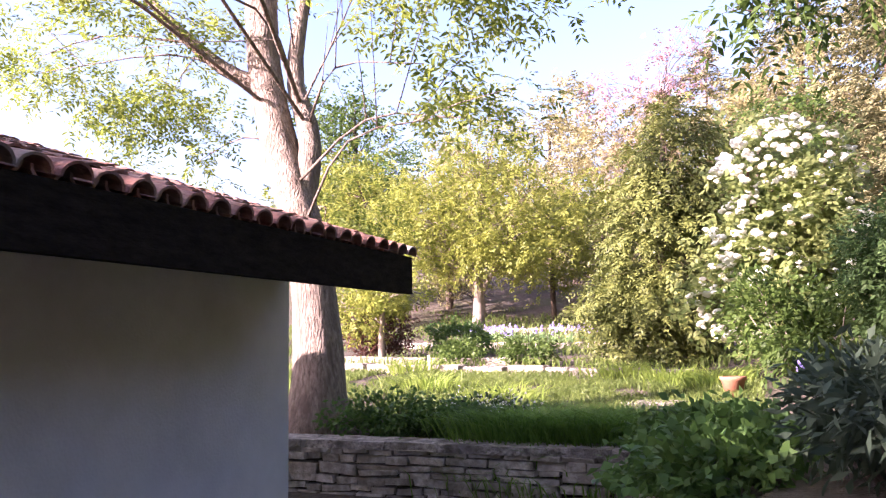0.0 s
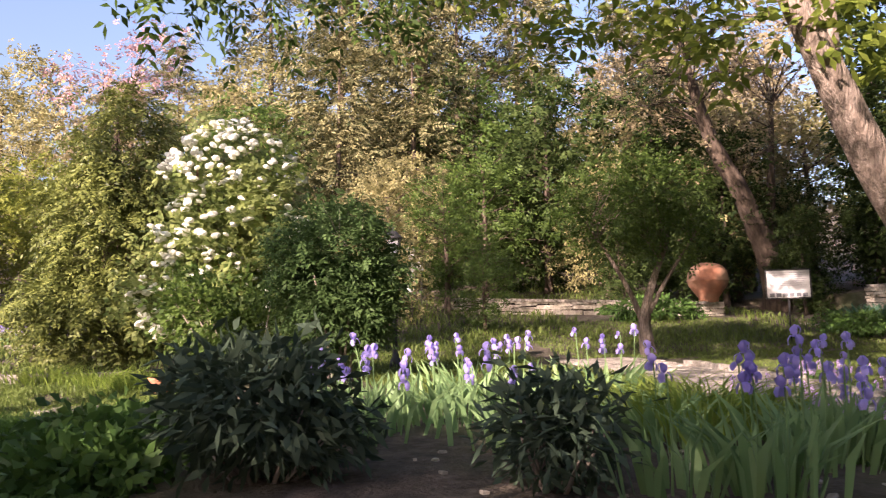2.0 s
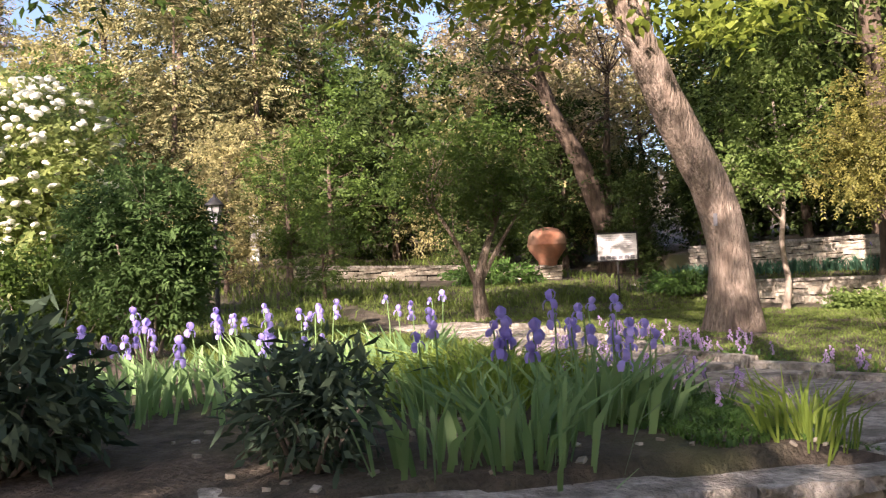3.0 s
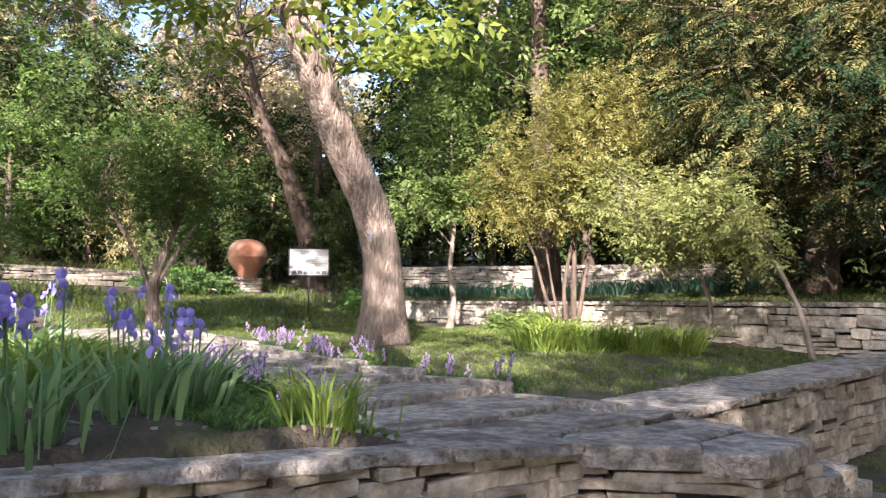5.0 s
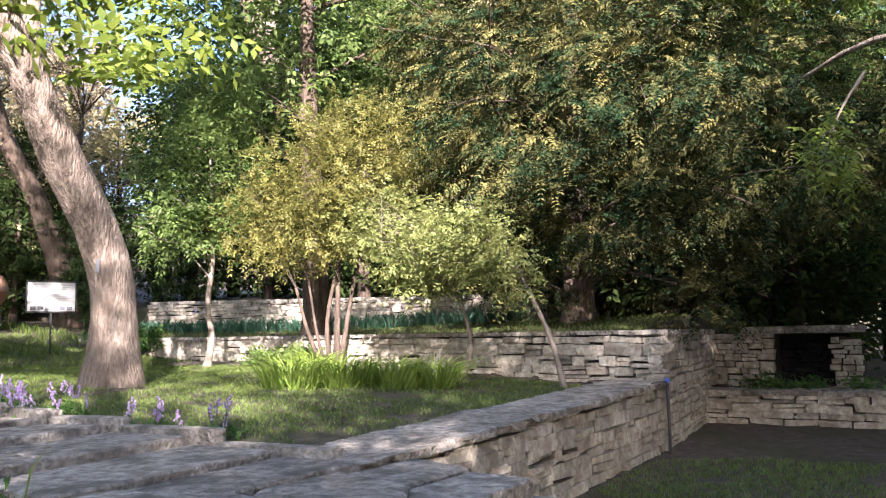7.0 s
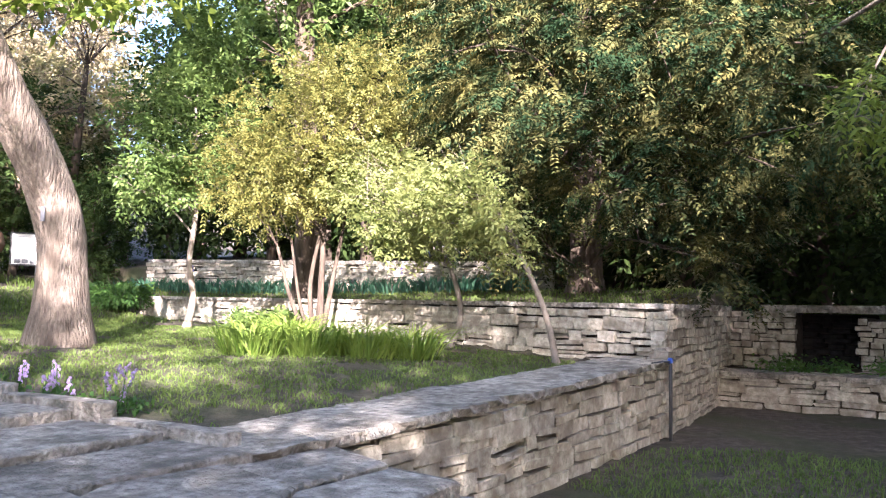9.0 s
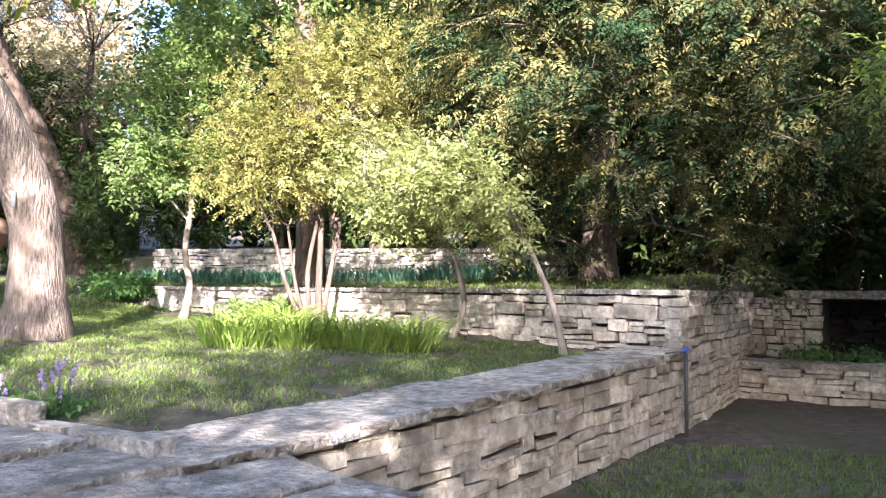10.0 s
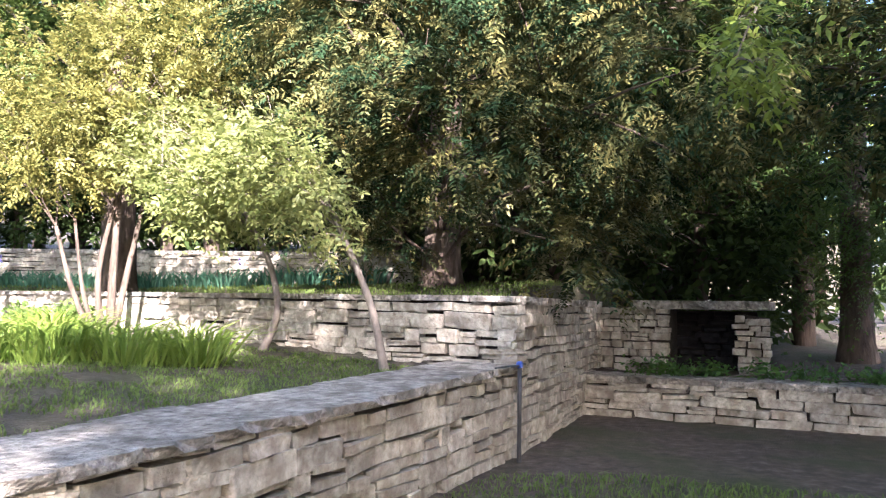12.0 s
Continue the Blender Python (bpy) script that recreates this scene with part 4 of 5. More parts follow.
plant("purple_shrub", "dark purple-leaved shrub beside the garden path", "shrub", P(-7.6, 16.4, -.05), [(0, 0, 0), (0, 0, .5), (.05, 0, 1.0)], (.04, .03, .01),
      [(0, 0, .85, .9, .8, .7)], None, 4200, 90, .1, M["bark_dark"], leaf_mat("purple leaves", (0.035, 0.014, 0.012), (0.11, 0.05, 0.035)), 48, limbs=12, clump_size=.15)


# ---- small plants ----
def strips(name, rng, base, height, width, lean, material, curl=0.6, heading=None):
    """Blades of grass or sword leaves: each one bends outwards from its foot (n, 3)."""
    n = len(base)
    a = rng.uniform(0, 2 * np.pi, n) if heading is None else heading
    d = np.stack([np.cos(a), np.sin(a), np.zeros(n)], 1)
    w = rng.uniform(0, 2 * np.pi, n)
    s = np.stack([np.cos(w), np.sin(w), np.zeros(n)], 1)
    h = (height * rng.uniform(0.65, 1.2, n))[:, None]
    ln = (lean * rng.uniform(0.2, 1.3, n))[:, None] * h
    wd = (width * rng.uniform(0.7, 1.2, n))[:, None] * 0.5
    up = np.array((0, 0, 1.0))
    mid = base + up * h * 0.55 + d * ln * (1 - curl) * 0.6
    tip = base + up * h * (1 - 0.25 * lean) + d * ln
    v = np.stack([base - s * wd * .7, base + s * wd * .7, mid - s * wd, mid + s * wd, tip - s * wd * .12, tip + s * wd * .12], 1).reshape(-1, 3)
    i = np.arange(n)[:, None] * 6
    f = np.concatenate([i + (0, 1, 3, 2), i + (2, 3, 5, 4)], 1).reshape(-1)
    me = bpy.data.meshes.new(name)
    me.vertices.add(len(v))
    me.vertices.foreach_set("co", v.astype(np.float32).ravel())
    me.loops.add(len(f))
    me.loops.foreach_set("vertex_index", f.astype(np.int32))
    me.polygons.add(n * 2)
    me.polygons.foreach_set("loop_start", np.arange(0, n * 8, 4, dtype=np.int32))
    me.materials.append(material)
    me.update(calc_edges=True)
    return me


def scatter(rng, n, box, keep=None):
    x, y = rng.uniform(box[0], box[2], n), rng.uniform(box[1], box[3], n)
    p = [(a, b, ground_z(a, b) - .01) for a, b in zip(x, y) if keep is None or keep(a, b)]
    return np.array(p)


def stuff(name, me, label, category):
    return tagged(new(name, me), label, category, kind="stuff")


def patchy(x, y, s=0.7, t=-0.1):
    return noise.noise(Vector((x * s, y * s, 5))) > t


rng = np.random.default_rng(5)
stuff("lawn_grass", strips("lawn", rng, scatter(rng, 52000, (7.2, 1.5, 13.3, 11), lambda x, y: y > 1.45 + .25 * noise.noise(Vector((x, y, 0))) and x < x_of_e(y) - .1 and x > path_r(y) + .45 and patchy(x, y, 1.6, -.35)),
                           .055, .009, .9, L["grass"]), "short mown lawn grass with bare patches", "grass")
stuff("orchard_lawn", strips("orchard_lawn", rng, scatter(rng, 16000, (7.4, 10.8, 15, 17.6), lambda x, y: x < x_of_e(y) - .1 and patchy(x, y, .7, -.35)), .10, .014, .9, L["grass"]), "rough grass under the orchard tree", "grass")
stuff("court_grass", strips("court", rng, scatter(rng, 8000, (8.8, -2.2, 13.2, .78), lambda x, y: patchy(x, y, .9, -.25) and x + y * .6 < 13.0), .08, .010, .9, L["grass"]),
      "rough grass at the foot of the lawn wall", "grass")
stuff("meadow_grass", strips("meadow", rng, scatter(rng, 42000, (-9, 6.3, 1.0, 13.2), lambda x, y: patchy(x, y, .8, -.3)), .16, .014, .9, L["grass"]), "sunlit garden grass between the beds", "grass")
stuff("slope_grass", strips("slope", rng, scatter(rng, 26000, (-16, 13, 16, 30), lambda x, y: patchy(x, y, .4, -.05) and not (-8.5 < x < 1 and 12.6 < y < 13.6)), .28, .03, .8, L["grass"]), "tufts of grass on the garden slope", "grass")
stuff("orchard_grass", strips("orchard", rng, scatter(rng, 16000, (3.0, 4.5, 6.6, 16), lambda x, y: x < path_l(y) - .1 and patchy(x, y, .7, -.2)), .14, .014, .9, L["grass"]), "grass behind the iris bed", "grass")
stuff("bed_moss", strips("moss", rng, scatter(rng, 9000, (4.3, 1.1, 5.6, 3.2), lambda x, y: x < path_l(y) - .05), .06, .012, .9, L["ivy"]), "low green ground cover beside the path", "ground cover")
stuff("terrace_grass", strips("terr", rng, scatter(rng, 14000, (13.5, 1.6, 18.5, 15), lambda x, y: x > x_of_e(y) + .35 and x < 17.8), .08, .012, .9, L["grass"]), "grass on the upper terrace", "grass")


def tuft(name, label, category, x, y, r, n, h, w, lean, material, seed, group=""):
    rg = np.random.default_rng(seed)
    q = rg.normal(size=(n, 2)) * r * .5
    b = np.array([(a, c, ground_z(x + a, y + c) - ground_z(x, y) - .02) for a, c in q])
    root = new(name)
    root.location = P(x, y)
    tagged(root, label, category, group)
    part("leaves", strips("leaves", rg, b, h, w, lean, material, .5, np.arctan2(q[:, 1], q[:, 0]) + rg.normal(size=n) * .6), root)
    return root


for k, x in enumerate((-1.5, -1.0, -.5, -.1)):
    tuft("long_grass", "arching clump of long dark-green grass above the wall", "grass clump", x, 6.0 + .12 * (k % 2), .55, 900, .42, .014, 1.1, L["tallgrass"], 100 + k, "grass clumps above the wall")
for k, (x, y, r) in enumerate([(10.35, 4.3, .6), (10.75, 3.85, .6), (11.1, 3.45, .55), (11.5, 3.1, .4), (11.9, 5.3, .5)]):
    tuft("daylily", "yellow-green daylily clump on the lawn", "plant", x, y, r * .55, 190, .5, .022, 1.25, L["daylily"], 120 + k, "daylily clumps on the lawn")
tuft("daylily", "pale green clump of arching leaves in the iris bed", "plant", 4.1, 2.75, .5, 460, .45, .02, 1.2, L["daylily"], 130)
tuft("grass_tuft", "small bright yellow-green tuft by the path", "plant", 4.85, 1.12, .24, 110, .34, .016, .7, L["daylily"], 131)
for k, (x, y) in enumerate([(-5.4, 13.1), (-3.9, 10.2), (-6.0, 9.5), (-.3, 11.5), (-1.2, 12.3), (.4, 10.6), (-2.4, 9.0)]):
    tuft("grass_tuft", "sunlit yellow grass tuft in the garden", "plant", x, y, .5, 260, .38, .018, 1.0, L["daylily"], 140 + k, "sunlit tufts")


# ---- irises ----
def bloom_mesh(material):
    vs, fs = [], []

    def petal(az, up):
        if not vs:
            vs.append(Vector((0, 0, -.004)))
        o = len(vs)
        d = Vector((math.cos(az), math.sin(az), 0))
        s = Vector((-d.y, d.x, 0))
        prof = [(.006, 0, .008), (.028, .022, .022), (.034, .052, .026), (.014, .075, .012)] if up else [(.008, 0, .008), (.036, .006, .02), (.052, -.022, .026), (.05, -.058, .014)]
        for r, z, w in prof:
            for q in (-1, 0, 1):
                vs.append(d * (r - abs(q) * .006) + s * w * q + Vector((0, 0, z + (.004 if q == 0 else 0))))
        fs.extend(((0, o + 1, o), (0, o + 2, o + 1)))
        for i in range(3):
            for q in range(2):
                a = o + i * 3 + q
                fs.append((a, a + 1, a + 4, a + 3))
    for k in range(3):
        petal(2.094 * k, True)
        petal(2.094 * k + 1.047, False)
    return mesh_of("bloom", vs, fs, material, True)


BLOOM, LILAC = bloom_mesh(L["iris_flower"]), bloom_mesh(L["lilac"])


def iris_clump(x, y, r, leaves, h, blooms, seed, label, material=None, spread=None, tall=1.28):
    rg = np.random.default_rng(seed)
    rd = random.Random(seed)
    root = tuft("iris", label, "flower", x, y, r * .92, int(leaves * 1.2), h * .86, .04, .6, material or L["iris_leaf"], seed, "irises")
    for _ in range(max(1, int(blooms * .68)) if blooms else 0):
        a, b = rd.gauss(0, (spread or r) * .5), rd.gauss(0, (spread or r) * .5)
        hh = h * tall * rd.uniform(.68, 1.1)
        st = part("stem", mesh_of("stem", *tube([(a, b, 0), (a * 1.05 + .01, b * 1.05, hh * .6), (a * 1.12, b * 1.12, hh)], (.006, .005, .004), 5), L["iris_leaf"]), root)
        for q in range(rd.randint(1, 2)):
            bl = part("bloom", BLOOM, st)
            bl.matrix_local = pose(a * 1.12 + rd.uniform(-.02, .02), b * 1.12 + rd.uniform(-.02, .02), hh - .085 * q, rd.uniform(-15, 15), rd.uniform(-15, 15), rd.uniform(0, 120)) @ Matrix.Scale(rd.uniform(.5, .78), 4)
    return root


for k, (x, y, r, n, h, b, sp) in enumerate([
        (2.15, 3.5, .42, 60, .42, 12, .35), (2.85, 3.95, .5, 60, .42, 12, .5), (3.6, 5.6, .6, 50, .45, 10, .6), (4.5, 5.0, .55, 50, .45, 9, .45), (3.15, 1.45, .26, 20, .42, 2, .1),
        (3.55, 1.38, .34, 60, .46, 8, .12), (4.2, 1.85, .36, 62, .46, 14, .42), (4.5, 1.9, .3, 26, .44, 5, .3), (3.3, 3.2, .5, 70, .38, 2, .4), (3.75, 2.6, .45, 60, .38, 2, .4), (3.35, 4.6, .5, 50, .4, 5, .5),
        (2.5, 4.9, .4, 40, .42, 3, .3), (1.6, 4.3, .35, 40, .42, 2, .3), (3.0, 2.6, .35, 40, .36, 0, .3)]):
    iris_clump(x, y, r, n, h, b, 200 + k, "violet bearded iris clump in the raised bed" if b else "iris clump of sword leaves without flowers", spread=sp)
teal = leaf_mat("blue-green sword leaves", (0.03, 0.085, 0.05), (0.10, 0.20, 0.12))
for k in range(13):
    y = 5.6 + k * .82
    iris_clump(interp(y, (5, 16), (18.0, 16.9)) - .15 * (k % 2), y, .55, 75, .42, (0, 0, 0, 1, 0, 0, 2)[k % 7], 230 + k, "blue-green iris clump below the second terrace wall", teal)
for k in range(16):
    x = -6.8 + k * .42
    iris_clump(x, 20.4 + .5 * ((k * 7) % 3) - .05 * x, .4, 34, .38, 24 if k > 6 or k < 4 else 6, 250 + k, "violet iris clump in the far garden bed", spread=.5, tall=1.15)


def phlox(x, y, h, seed):
    rd = random.Random(seed)
    root = new("phlox")
    root.location = P(x, y)
    tagged(root, "small lilac-flowered border plant beside the path", "flower", "lilac border flowers")
    rg = np.random.default_rng(seed)
    part("leaves", quads("leaves", leaf_quads(rg, rg.normal(size=(26, 3)) * (.06, .06, .02) + (0, 0, .05), .07, .03, 0, None, 2), L["ivy"]), root)
    for _ in range(rd.randint(1, 3)):
        a, b = rd.gauss(0, .05), rd.gauss(0, .05)
        hh = h * rd.uniform(.7, 1.2)
        part("stem", mesh_of("stem", *tube([(a * .4, b * .4, 0), (a, b, hh)], (.004, .003), 5), L["ivy"]), root)
        for q in range(4):
            bl = part("bloom", LILAC, root)
            bl.matrix_local = pose(a + rd.uniform(-.018, .018), b + rd.uniform(-.018, .018), hh - .025 * q, rd.uniform(-30, 30), rd.uniform(-30, 30), rd.uniform(0, 120)) @ Matrix.Scale(rd.uniform(.22, .34), 4)


rnd = random.Random(9)
for k in range(34):
    y = rnd.uniform(1.7, 6.2)
    phlox(path_r(y) + rnd.uniform(.12, .55), y, rnd.uniform(.16, .3), 300 + k)
for k in range(26):
    y = rnd.uniform(1.6, 4.8)
    phlox(path_l(y) - rnd.uniform(.05, .5), y, rnd.uniform(.14, .26), 340 + k)


# ---- shrubs of the raised bed ----
def leafy_shrub(name, label, x, y, blobs, n, clumps, size, width, leaf, seed, droop=.2, stems=10, clump_size=.09):
    rg = np.random.default_rng(seed)
    rd = random.Random(seed)
    root = new(name)
    root.location = P(x, y)
    tagged(root, label, "shrub")
    cc, dirs = clump_places(rg, blobs, clumps, .45)
    k = rg.integers(0, clumps, n)
    p, d = cc[k] + rg.normal(size=(n, 3)) * clump_size * (1, 1, .7), dirs[k]
    p[:, 2] = np.maximum(p[:, 2], .01)
    for c in cc[:stems]:
        part("stem", mesh_of("stem", *tube([(c[0] * .3, c[1] * .3, -.02), (c[0] * .7, c[1] * .7, c[2] * .55), tuple(c)], (.012, .009, .004), 5), M["bark_pale"], True), root)
    part("foliage", quads("foliage", leaf_quads(rg, p, size, size * width, droop, d, .8), leaf), root)
    return root


leafy_shrub("sage_bush", "large grey-green sage bush in the raised bed", 1.52, 2.45, [(0, 0, .36, .42, .42, .34), (.25, -.1, .26, .22, .26, .22), (-.15, .35, .34, .32, .35, .32)], 2500, 160, .12, .3, L["sage"], 401, stems=24)
leafy_shrub("sage_bush", "grey-green sage bush at the bed's edge", 2.74, 1.75, [(0, 0, .24, .27, .27, .26), (.12, .15, .28, .22, .22, .22)], 1200, 70, .1, .3, L["sage"], 402, stems=18)
leafy_shrub("ivy_mound", "mound of glossy ground cover spilling over the bed's side", .7, 3.9, [(0, 0, .12, .6, .9, .24), (-.4, .8, .0, .3, .6, .25), (.0, -1.0, .1, .45, .5, .24), (-.3, -.6, -.25, .35, .7, .3)], 6500, 340, .085, .8, L["ivy"], 404, droop=.1, stems=4)
leafy_shrub("green_bush", "leafy green bush at the foot of the snowball bush", 1.75, 9.2, [(0, 0, .6, .9, .7, .65), (-.5, .5, .9, .7, .7, .8)], 5200, 150, .1, .5, L["mid"], 405, stems=12, clump_size=.14)
leafy_shrub("green_bush", "dark low bush above the shaded wall", -2.8, 6.1, [(0, 0, .2, .7, .35, .25), (.7, .1, .15, .5, .3, .2)], 3200, 140, .07, .6, L["ivy"], 406, stems=6)
leafy_shrub("white_stock", "low bush dotted with small white flowers", -1.9, 6.9, [(0, 0, .12, .7, .3, .16)], 1200, 60, .06, .5, L["sage"], 407, stems=4)
leafy_shrub("white_flowers", "patch of tiny white flowers above the wall", -1.9, 6.85, [(0, 0, .2, .7, .3, .14)], 320, 60, .035, .9, L["white"], 408, stems=0)
leafy_shrub("rose_bush", "low rose bush with dark and yellow leaves on the terrace wall", 14.0, 7.25, [(-.5, .4, .05, .35, .5, .28), (-.45, -.3, .1, .3, .35, .24)], 2400, 90, .09, .6, L["bright"], 409, stems=8)
leafy_shrub("green_bush", "low green planting below the sign", 15.0, 13.6, [(0, 0, .3, .5, 1.2, .3)], 2400, 90, .12, .4, L["ivy"], 410, stems=6)
leafy_shrub("green_bush", "leafy planting under the orchard wall", 12.2, 17.6, [(0, 0, .3, 1.6, .5, .35)], 2600, 90, .14, .4, L["ivy"], 411, stems=6)
leafy_shrub("shrub_row", "rounded sunlit bush in the far bed", -3.4, 14.6, [(0, 0, .35, .7, .5, .35), (-1.6, .2, .3, .6, .4, .3)], 2600, 100, .09, .5, L["mid"], 412, stems=6)
leafy_shrub("shrub_row", "rounded dark bush in the far bed", -6.0, 17.5, [(0, 0, .4, 1.0, .6, .5)], 2600, 100, .1, .5, L["ivy"], 413, stems=6)
leafy_shrub("ledge_plants", "trailing green plants on the stone ledge", 17.5, .2, [(0, 0, .08, .3, .8, .1), (0, -1.8, .1, .3, 1.2, .12)], 1800, 90, .08, .5, L["ivy"], 414, stems=4)

# white flower balls of the guelder rose
rg = np.random.default_rng(61)
gr = [o for o in scene.objects if o.name.startswith("guelder_rose")][0]
bm = bmesh.new()
bmesh.ops.create_icosphere(bm, subdivisions=2, radius=1)
for v in bm.verts:
    v.co *= 1 + random.Random(v.index).uniform(-.16, .14)
BALL = bm_mesh("flower_ball", bm, L["white"])
for k in range(760):
    b = [(0.1, 0, 2.95, 1.15, 1.1, 1.15), (.1, -.1, 2.1, 1.25, 1.2, 1.0), (-.3, -.3, 1.2, 1.15, 1.0, .8)][0 if k < 360 else (1 if k < 600 else 2)]
    d = rg.normal(size=3)
    d[1] = -abs(d[1]) * .8
    d[0] -= .35
    if k < 360:
        d[2] = abs(d[2]) * .9 + .05
    d /= np.linalg.norm(d)
    if noise.noise(Vector(d) * 3.1 + Vector((b[2], 0, 0))) < -.12:
        continue
    o = part("flower_ball", BALL, gr)
    o.matrix_local = Matrix.Translation([b[i] + d[i] * b[i + 3] * rg.uniform(.92, 1.1) for i in range(3)]) @ pose(0, 0, 0, rg.uniform(-30, 30), rg.uniform(-30, 30), rg.uniform(0, 360)) @ Matrix.Diagonal((1, 1, .6, 1)) @ Matrix.Scale(rg.uniform(.045, .085), 4)


# ---- path, kerb and steps ----
def slab(name, poly, z, thick, material, parent, rd, tilt=.006):
    """A flat stone with a worn edge from a plan outline."""
    c = Vector((sum(p[0] for p in poly) / len(poly), sum(p[1] for p in poly) / len(poly)))
    n = len(poly)
    t1, t2 = rd.uniform(-tilt, tilt), rd.uniform(-tilt, tilt)
    vs = []
    for q, dz in ((1.0, -thick), (1.0, -.012), (.95, 0)):
        for x, y in poly:
            p = c + (Vector((x, y)) - c) * q
            vs.append((p.x - c.x, p.y - c.y, dz + t1 * (p.x - c.x) * 3 + t2 * (p.y - c.y) * 3))
    fs = [tuple(range(2 * n, 3 * n))]
    for r in (0, 1):
        fs += [(r * n + i, r * n + (i + 1) % n, (r + 1) * n + (i + 1) % n, (r + 1) * n + i) for i in range(n)]
    o = part(name, mesh_of(name, vs, fs, material), parent)
    o.location = (c.x, c.y, z)
    return o


rd = random.Random(21)
path = tagged(new("path"), "worn flagstone garden path with broad joints", "path", kind="structure")
rows_y = [0.75]
while rows_y[-1] < 11:
    rows_y.append(rows_y[-1] + rd.uniform(.5, .85))
for a, b in zip(rows_y[:-1], rows_y[1:]):
    cuts = [0] + sorted(rd.uniform(k / 3 - .08, k / 3 + .08) for k in (1, 2) if rd.random() < .5) + [1]
    for c0, c1 in zip(cuts[:-1], cuts[1:]):
        q = lambda c, y: path_l(y) + (path_r(y) - path_l(y)) * c
        g = .008
        j = lambda: rd.uniform(-.018, .018)
        poly = [(q(c0, a) + g + j(), a + g + j()), ((q(c0, a) + q(c1, a)) / 2 + j(), a + g + j()), (q(c1, a) - g + j(), a + g + j()), (q(c1, b) - g + j(), b - g + j()), (q(c0, b) + g + j(), b - g + j())]
        cx, cy = (q(c0, a) + q(c1, b)) / 2, (a + b) / 2
        slab("flagstone", poly, path_z(cy) + rd.uniform(-.006, .006), .12, M["slab"], path, rd)
kerb = tagged(new("kerb"), "low stone kerb between path and lawn", "kerb", kind="structure")
y = .95
while y < 9:
    ln = rd.uniform(.6, 1.0)
    x0, x1 = path_r(y) + .07, path_r(y + ln) + .07
    o = stone_at("kerb_stone", SLABS, rd, kerb, Matrix.Translation(((x0 + x1) / 2, y + ln / 2, ground_z((x0 + x1) / 2 + .1, y + ln / 2) + .035)) @ pose(0, 0, 0, 0, 0, math.degrees(math.atan2(ln, x1 - x0))), math.hypot(ln, x1 - x0) * .99, .12, .13)
    y += ln

land = tagged(new("landing"), "stone landing block of flat slabs at the path's end", "steps", kind="structure")
for poly, z in (([(6.02, .62), (6.12, .36), (6.45, .02), (6.75, .2), (6.9, .8), (6.4, .85)], .735), ([(6.45, .02), (6.66, -.24), (7.36, -.19), (7.4, .22), (6.76, .22)], .70), ([(6.78, .24), (7.42, .25), (7.6, .74), (6.92, .78)], .715)):
    slab("slab", poly, z, .12, M["slab"], land, rd, .003)
dry_wall("wall_landing", "stacked thin stones under the landing", (6.02, .56), (6.66, -.2), 0, 0, .62, .60, .5, 11, course=(.06, .1), length=(.2, .4), cap=False, cap_h=0.004)
dry_wall("wall_landing", "stacked thin stones on the landing's end", (6.64, -.2), (7.38, -.16), 0, 0, .585, .585, .3, 12, course=(.06, .1), length=(.2, .4), cap=False, cap_h=0.004)
dry_wall("wall_landing", "rough stones at the landing's side", (7.36, -.18), (7.5, .76), 0, 0, .58, .6, .3, 13, course=(.08, .14), cap=False, cap_h=0.004)
for sx, sy, sz, a, b, c in ((7.75, .1, .36, .5, .6, .16), (7.62, .35, .5, .3, .5, .16), (8.15, .15, .2, .55, .6, .16), (8.6, .12, .06, .5, .6, .14)):
    stone_at("step", SLABS, rd, land, pose(sx, sy, sz, 0, 0, rd.uniform(-12, 12)), a, b, c * 1.3)

# low stone edges of the far flower beds
edge = tagged(new("bed_edge"), "pale low stones edging the far flower beds", "edging", kind="structure")
for (xa, ya), (xb, yb) in (((-8.4, 13.9), (-.6, 12.6)), ((-8.5, 15.2), (-3.2, 14.9)), ((-8.5, 19.8), (1.5, 19.0)), ((-9, 24.2), (2, 23.4))):
    s = 0
    run = math.hypot(xb - xa, yb - ya)
    while s < run:
        ln = rd.uniform(.35, .8)
        x, y = xa + (xb - xa) * (s + ln / 2) / run, ya + (yb - ya) * (s + ln / 2) / run
        stone_at("edge_stone", SLABS, rd, edge, Matrix.Translation((x, y, ground_z(x, y) + .05)) @ pose(0, 0, 0, 0, 0, math.degrees(math.atan2(yb - ya, xb - xa)) + rd.uniform(-6, 6)), ln, rd.uniform(.3, .5), rd.uniform(.16, .24))
        s += ln + rd.uniform(0, .1)
stone_at("flagstone", SLABS, rd, edge, Matrix.Translation((-.3, 8.9, ground_z(-.3, 8.9) + .02)), .8, .6, .1)

# loose small stones on the soil
for k in range(90):
    x, y = rd.uniform(2.3, 5.4), rd.uniform(.75, 3)
    if y < front_y(x) + .15:
        continue
    o = tagged(new("pebble", rd.choice(STONES)), "small pale stone lying on the bed's soil", "stone", "pebbles")
    o.matrix_world = Matrix.Translation(P(x, y, .004)) @ pose(0, 0, 0, rd.uniform(-20, 20), rd.uniform(-20, 20), rd.uniform(0, 360)) @ Matrix.Diagonal((rd.uniform(.015, .05), rd.uniform(.015, .04), rd.uniform(.012, .022), 1))

# ---- niche ----
dry_wall("wall_niche", "rough stone pier of the fireplace niche", (18.0, 1.55), (18.0, .48), .45, .45, 1.5, 1.5, .8, 14, course=(.07, .13), length=(.1, .25), cap=False)
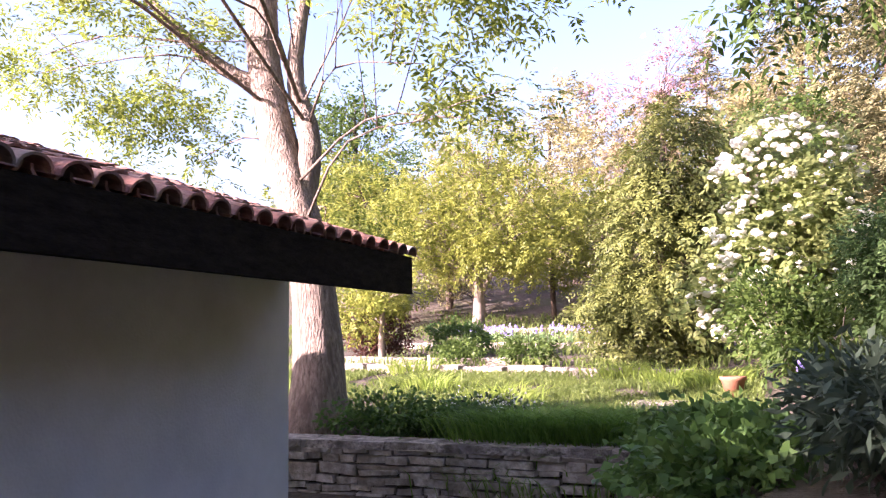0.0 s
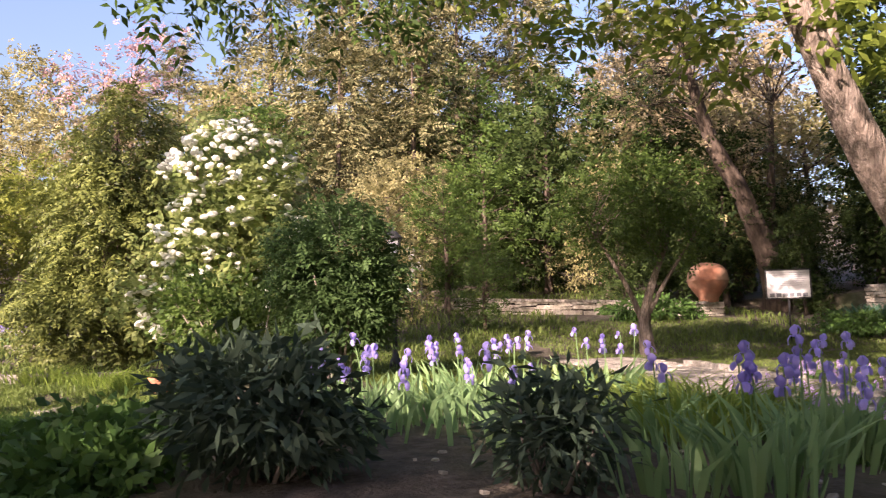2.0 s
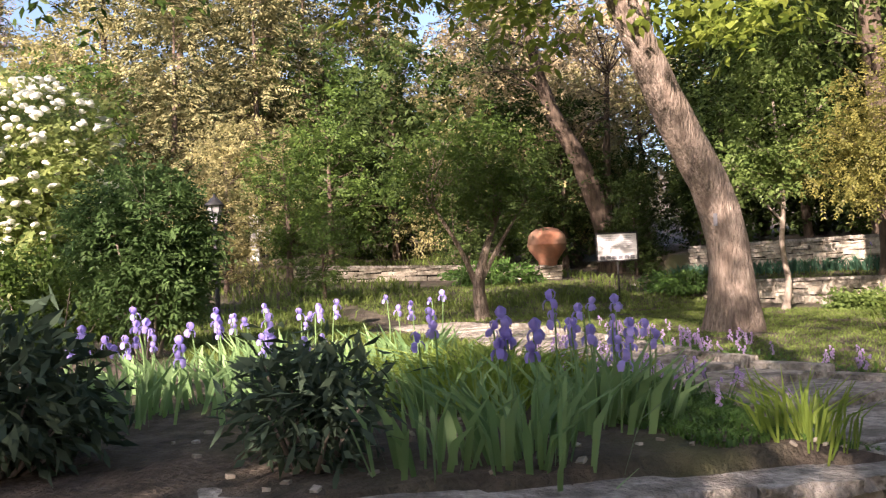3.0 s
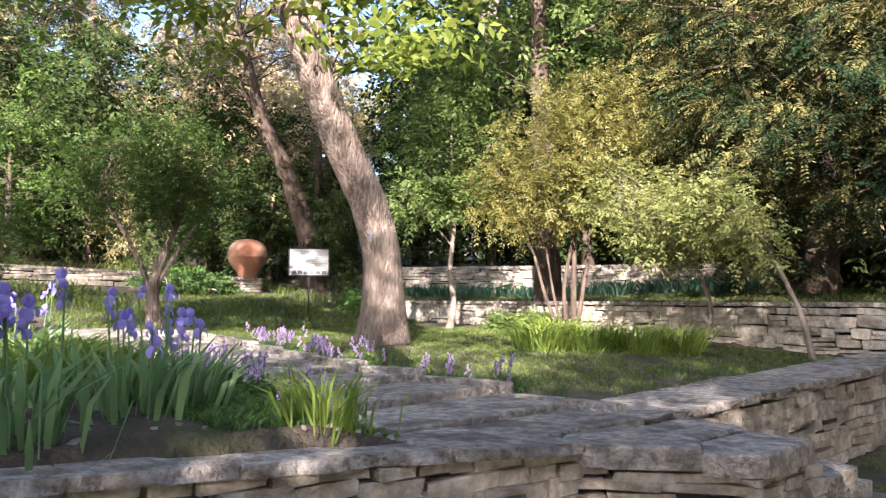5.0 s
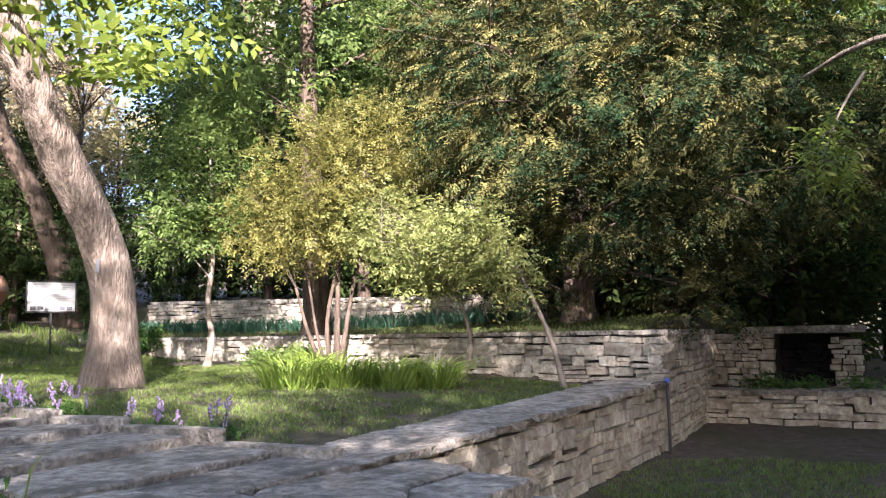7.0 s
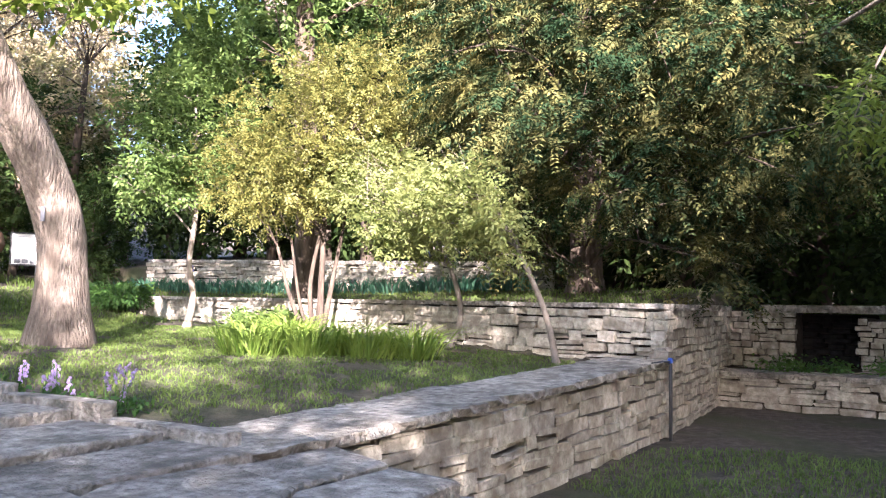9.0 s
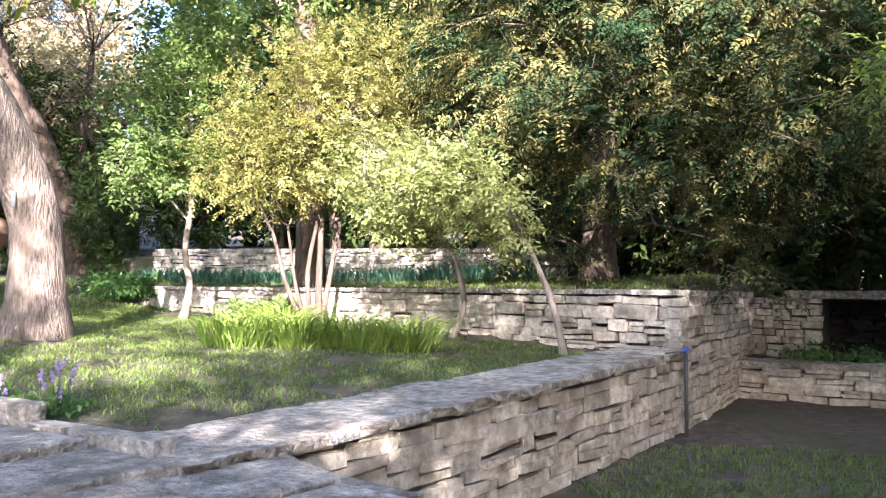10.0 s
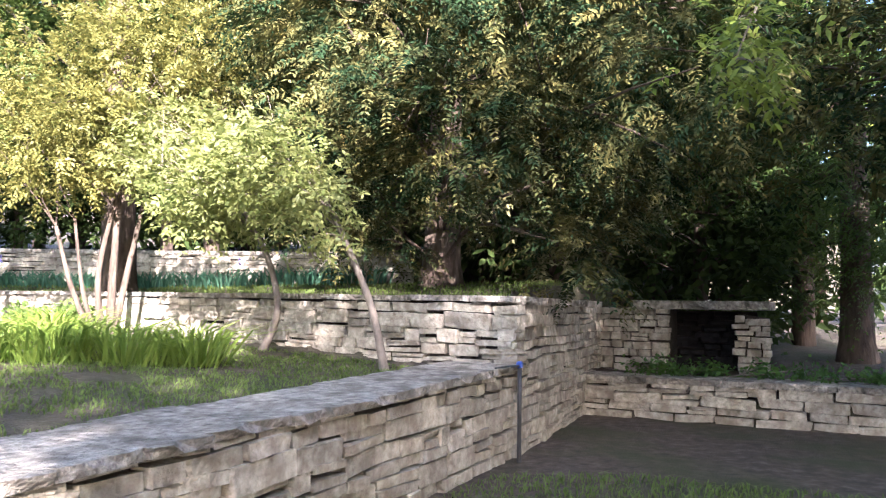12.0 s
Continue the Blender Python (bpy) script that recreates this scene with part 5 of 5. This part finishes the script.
dry_wall("wall_niche", "rough stone pier of the fireplace niche", (18.0, -.46), (18.05, -.86), .45, .45, 1.42, 1.36, .8, 15, course=(.07, .13), length=(.1, .25), cap=False)
dry_wall("wall_niche", "near-black back of the fireplace niche", (18.7, .6), (18.7, -.6), .45, .45, 1.45, 1.45, .3, 16, course=(.08, .14), cap=False, meshes=BLACK_STONES)
lint = tagged(new("lintel"), "rough stone slab roofing the fireplace niche", "lintel", kind="structure")
for yy, ln in ((.62, .7), (-.05, .66), (-.62, .5)):
    stone_at("slab", SLABS, rd, lint, pose(18.4, yy, 1.46, 0, 0, 90), ln, .95, .12)


# ---- fittings ----
def lathe(profile, sides=28):
    vs = [(r * math.cos(2 * math.pi * k / sides), r * math.sin(2 * math.pi * k / sides), z) for r, z in profile for k in range(sides)]
    fs = [(i * sides + k, i * sides + (k + 1) % sides, (i + 1) * sides + (k + 1) % sides, (i + 1) * sides + k) for i in range(len(profile) - 1) for k in range(sides)]
    fs.append(tuple(range(len(vs) - sides, len(vs))))
    fs.append(tuple(range(sides))[::-1])
    return vs, fs


urn = new("urn", mesh_of("urn", *lathe([(.24, 0), (.27, .04), (.28, .14), (.40, .3), (.53, .48), (.56, .58), (.575, .60), (.575, .64), (.56, .66), (.555, .74), (.52, .88), (.43, 1.0), (.30, 1.08), (.15, 1.115)]), M["clay"], True))
urn.location = (14.6, 18.55, 2.17)
tagged(urn, "large round terracotta jar standing on the stone wall", "urn")


def build_sign():
    s = new("garden_sign")
    s.matrix_world = Matrix.Translation((13.1, 13.3, ground_z(13.1, 13.3))) @ pose(0, 0, 0, 0, 0, -24)
    tagged(s, "white information sign on a thin black post", "sign")
    part("post", bm_mesh("post", box_bm(0, 0.03, .55, .035, .035, 1.2, bevel=.004), M["metal"]), s)
    part("board", bm_mesh("board", box_bm(0, 0, 1.2, .88, .02, .60, bevel=.004), M["sign"]), s)
    for x, z, w, h in ((0, 1.505, .92, .03), (0, .895, .92, .03), (-.455, 1.2, .03, .60), (.455, 1.2, .03, .60)):
        part("frame", bm_mesh("frame", box_bm(x, -.004, z, w, .035, h, bevel=.003), M["metal"]), s)
    for k in range(7):
        part("text_line", bm_mesh("text_line", box_bm(0, -.0125, 1.44 - k * .045, .74 - .09 * (k % 3), .004, .006), M["ink"]), s)
    for k in range(6):
        part("picture", bm_mesh("picture", box_bm(-.34 + k * .135, -.0125, .965, .10, .004, .08), M["ink"]), s)


build_sign()


def build_lamp():
    s = new("garden_lamp")
    s.location = P(3.8, 10.0)
    tagged(s, "black iron garden lamp post with a glazed lantern", "lamp")
    part("post", mesh_of("post", *lathe([(.09, 0), (.09, .12), (.05, .2), (.035, .3), (.03, 1.3), (.028, 1.62), (.05, 1.66)], 14), M["metal"], True), s)
    lan = part("lantern", mesh_of("lantern", *lathe([(.05, 1.66), (.11, 1.88), (.115, 1.90)], 6), M["lampglass"]), s, "pale glazed lantern")
    for k in range(6):
        a = 2 * math.pi * k / 6
        part("bar", mesh_of("bar", *tube([(.052 * math.cos(a), .052 * math.sin(a), 1.655), (.116 * math.cos(a), .116 * math.sin(a), 1.9)], (.008, .008), 5), M["metal"]), lan)
    part("cap", mesh_of("cap", *lathe([(.14, 1.895), (.135, 1.92), (.06, 2.0), (.02, 2.03), (.012, 2.07)], 12), M["metal"], True), s)


build_lamp()
pipe = new("standpipe")
pipe.location = (13.28, .86, 0)
tagged(pipe, "dark water standpipe with a blue tap on the wall corner", "pipe")
part("riser", mesh_of("riser", *tube([(0, 0, -.05), (0, .0, .4), (.0, .0, .84)], (.02, .02, .02), 10), M["metal"], True), pipe)
part("tap", bm_mesh("tap", box_bm(0, 0, .87, .07, .05, .06, bevel=.012), M["plastic"]), pipe, "blue plastic tap")
part("arm", mesh_of("arm", *tube([(-.03, 0, .86), (-.2, .02, .865), (-.45, .05, .86)], (.011, .011, .011), 8), M["metal"], True), pipe)
part("lever", mesh_of("lever", *tube([(.03, 0, .87), (.12, -.01, .87)], (.01, .008), 8), M["metal"], True), pipe)
tag = new("tree_tag", bm_mesh("tree_tag", box_bm(0, 0, 0, .05, .008, .15, bevel=.002), M["ink"]))
tag.matrix_world = Matrix.Translation((8.885, 5.82, 2.31)) @ pose(0, 0, 0, 0, 0, -70)
tagged(tag, "small dark label fixed to the leaning trunk", "label")
pot = new("flower_pot", mesh_of("flower_pot", *lathe([(.10, 0), (.15, .2), (.17, .22), (.17, .26), (.14, .26), (.13, .2)], 20), M["clay"], True))
pot.location = P(.65, 9.5)
tagged(pot, "small pinkish clay flower pot in the grass", "pot")
board = new("notice_post")
board.location = P(7.8, 26)
tagged(board, "sunlit white notice post below the slope", "post")
part("post", bm_mesh("post", box_bm(0, 0, .7, .28, .16, 1.7, bevel=.03), M["sign"]), board)
part("box", bm_mesh("box", box_bm(.36, -.02, .95, .34, .2, .5, bevel=.02), M["sign"]), board)
part("leg", bm_mesh("leg", box_bm(.38, .02, .35, .06, .06, .8), M["metal"]), board)
marker = new("plant_marker", bm_mesh("plant_marker", box_bm(0, 0, .18, .05, .02, .4, bevel=.005), M["sign"]))
marker.location = P(-5.0, 13.0)
tagged(marker, "thin white plant marker in the bed", "marker")
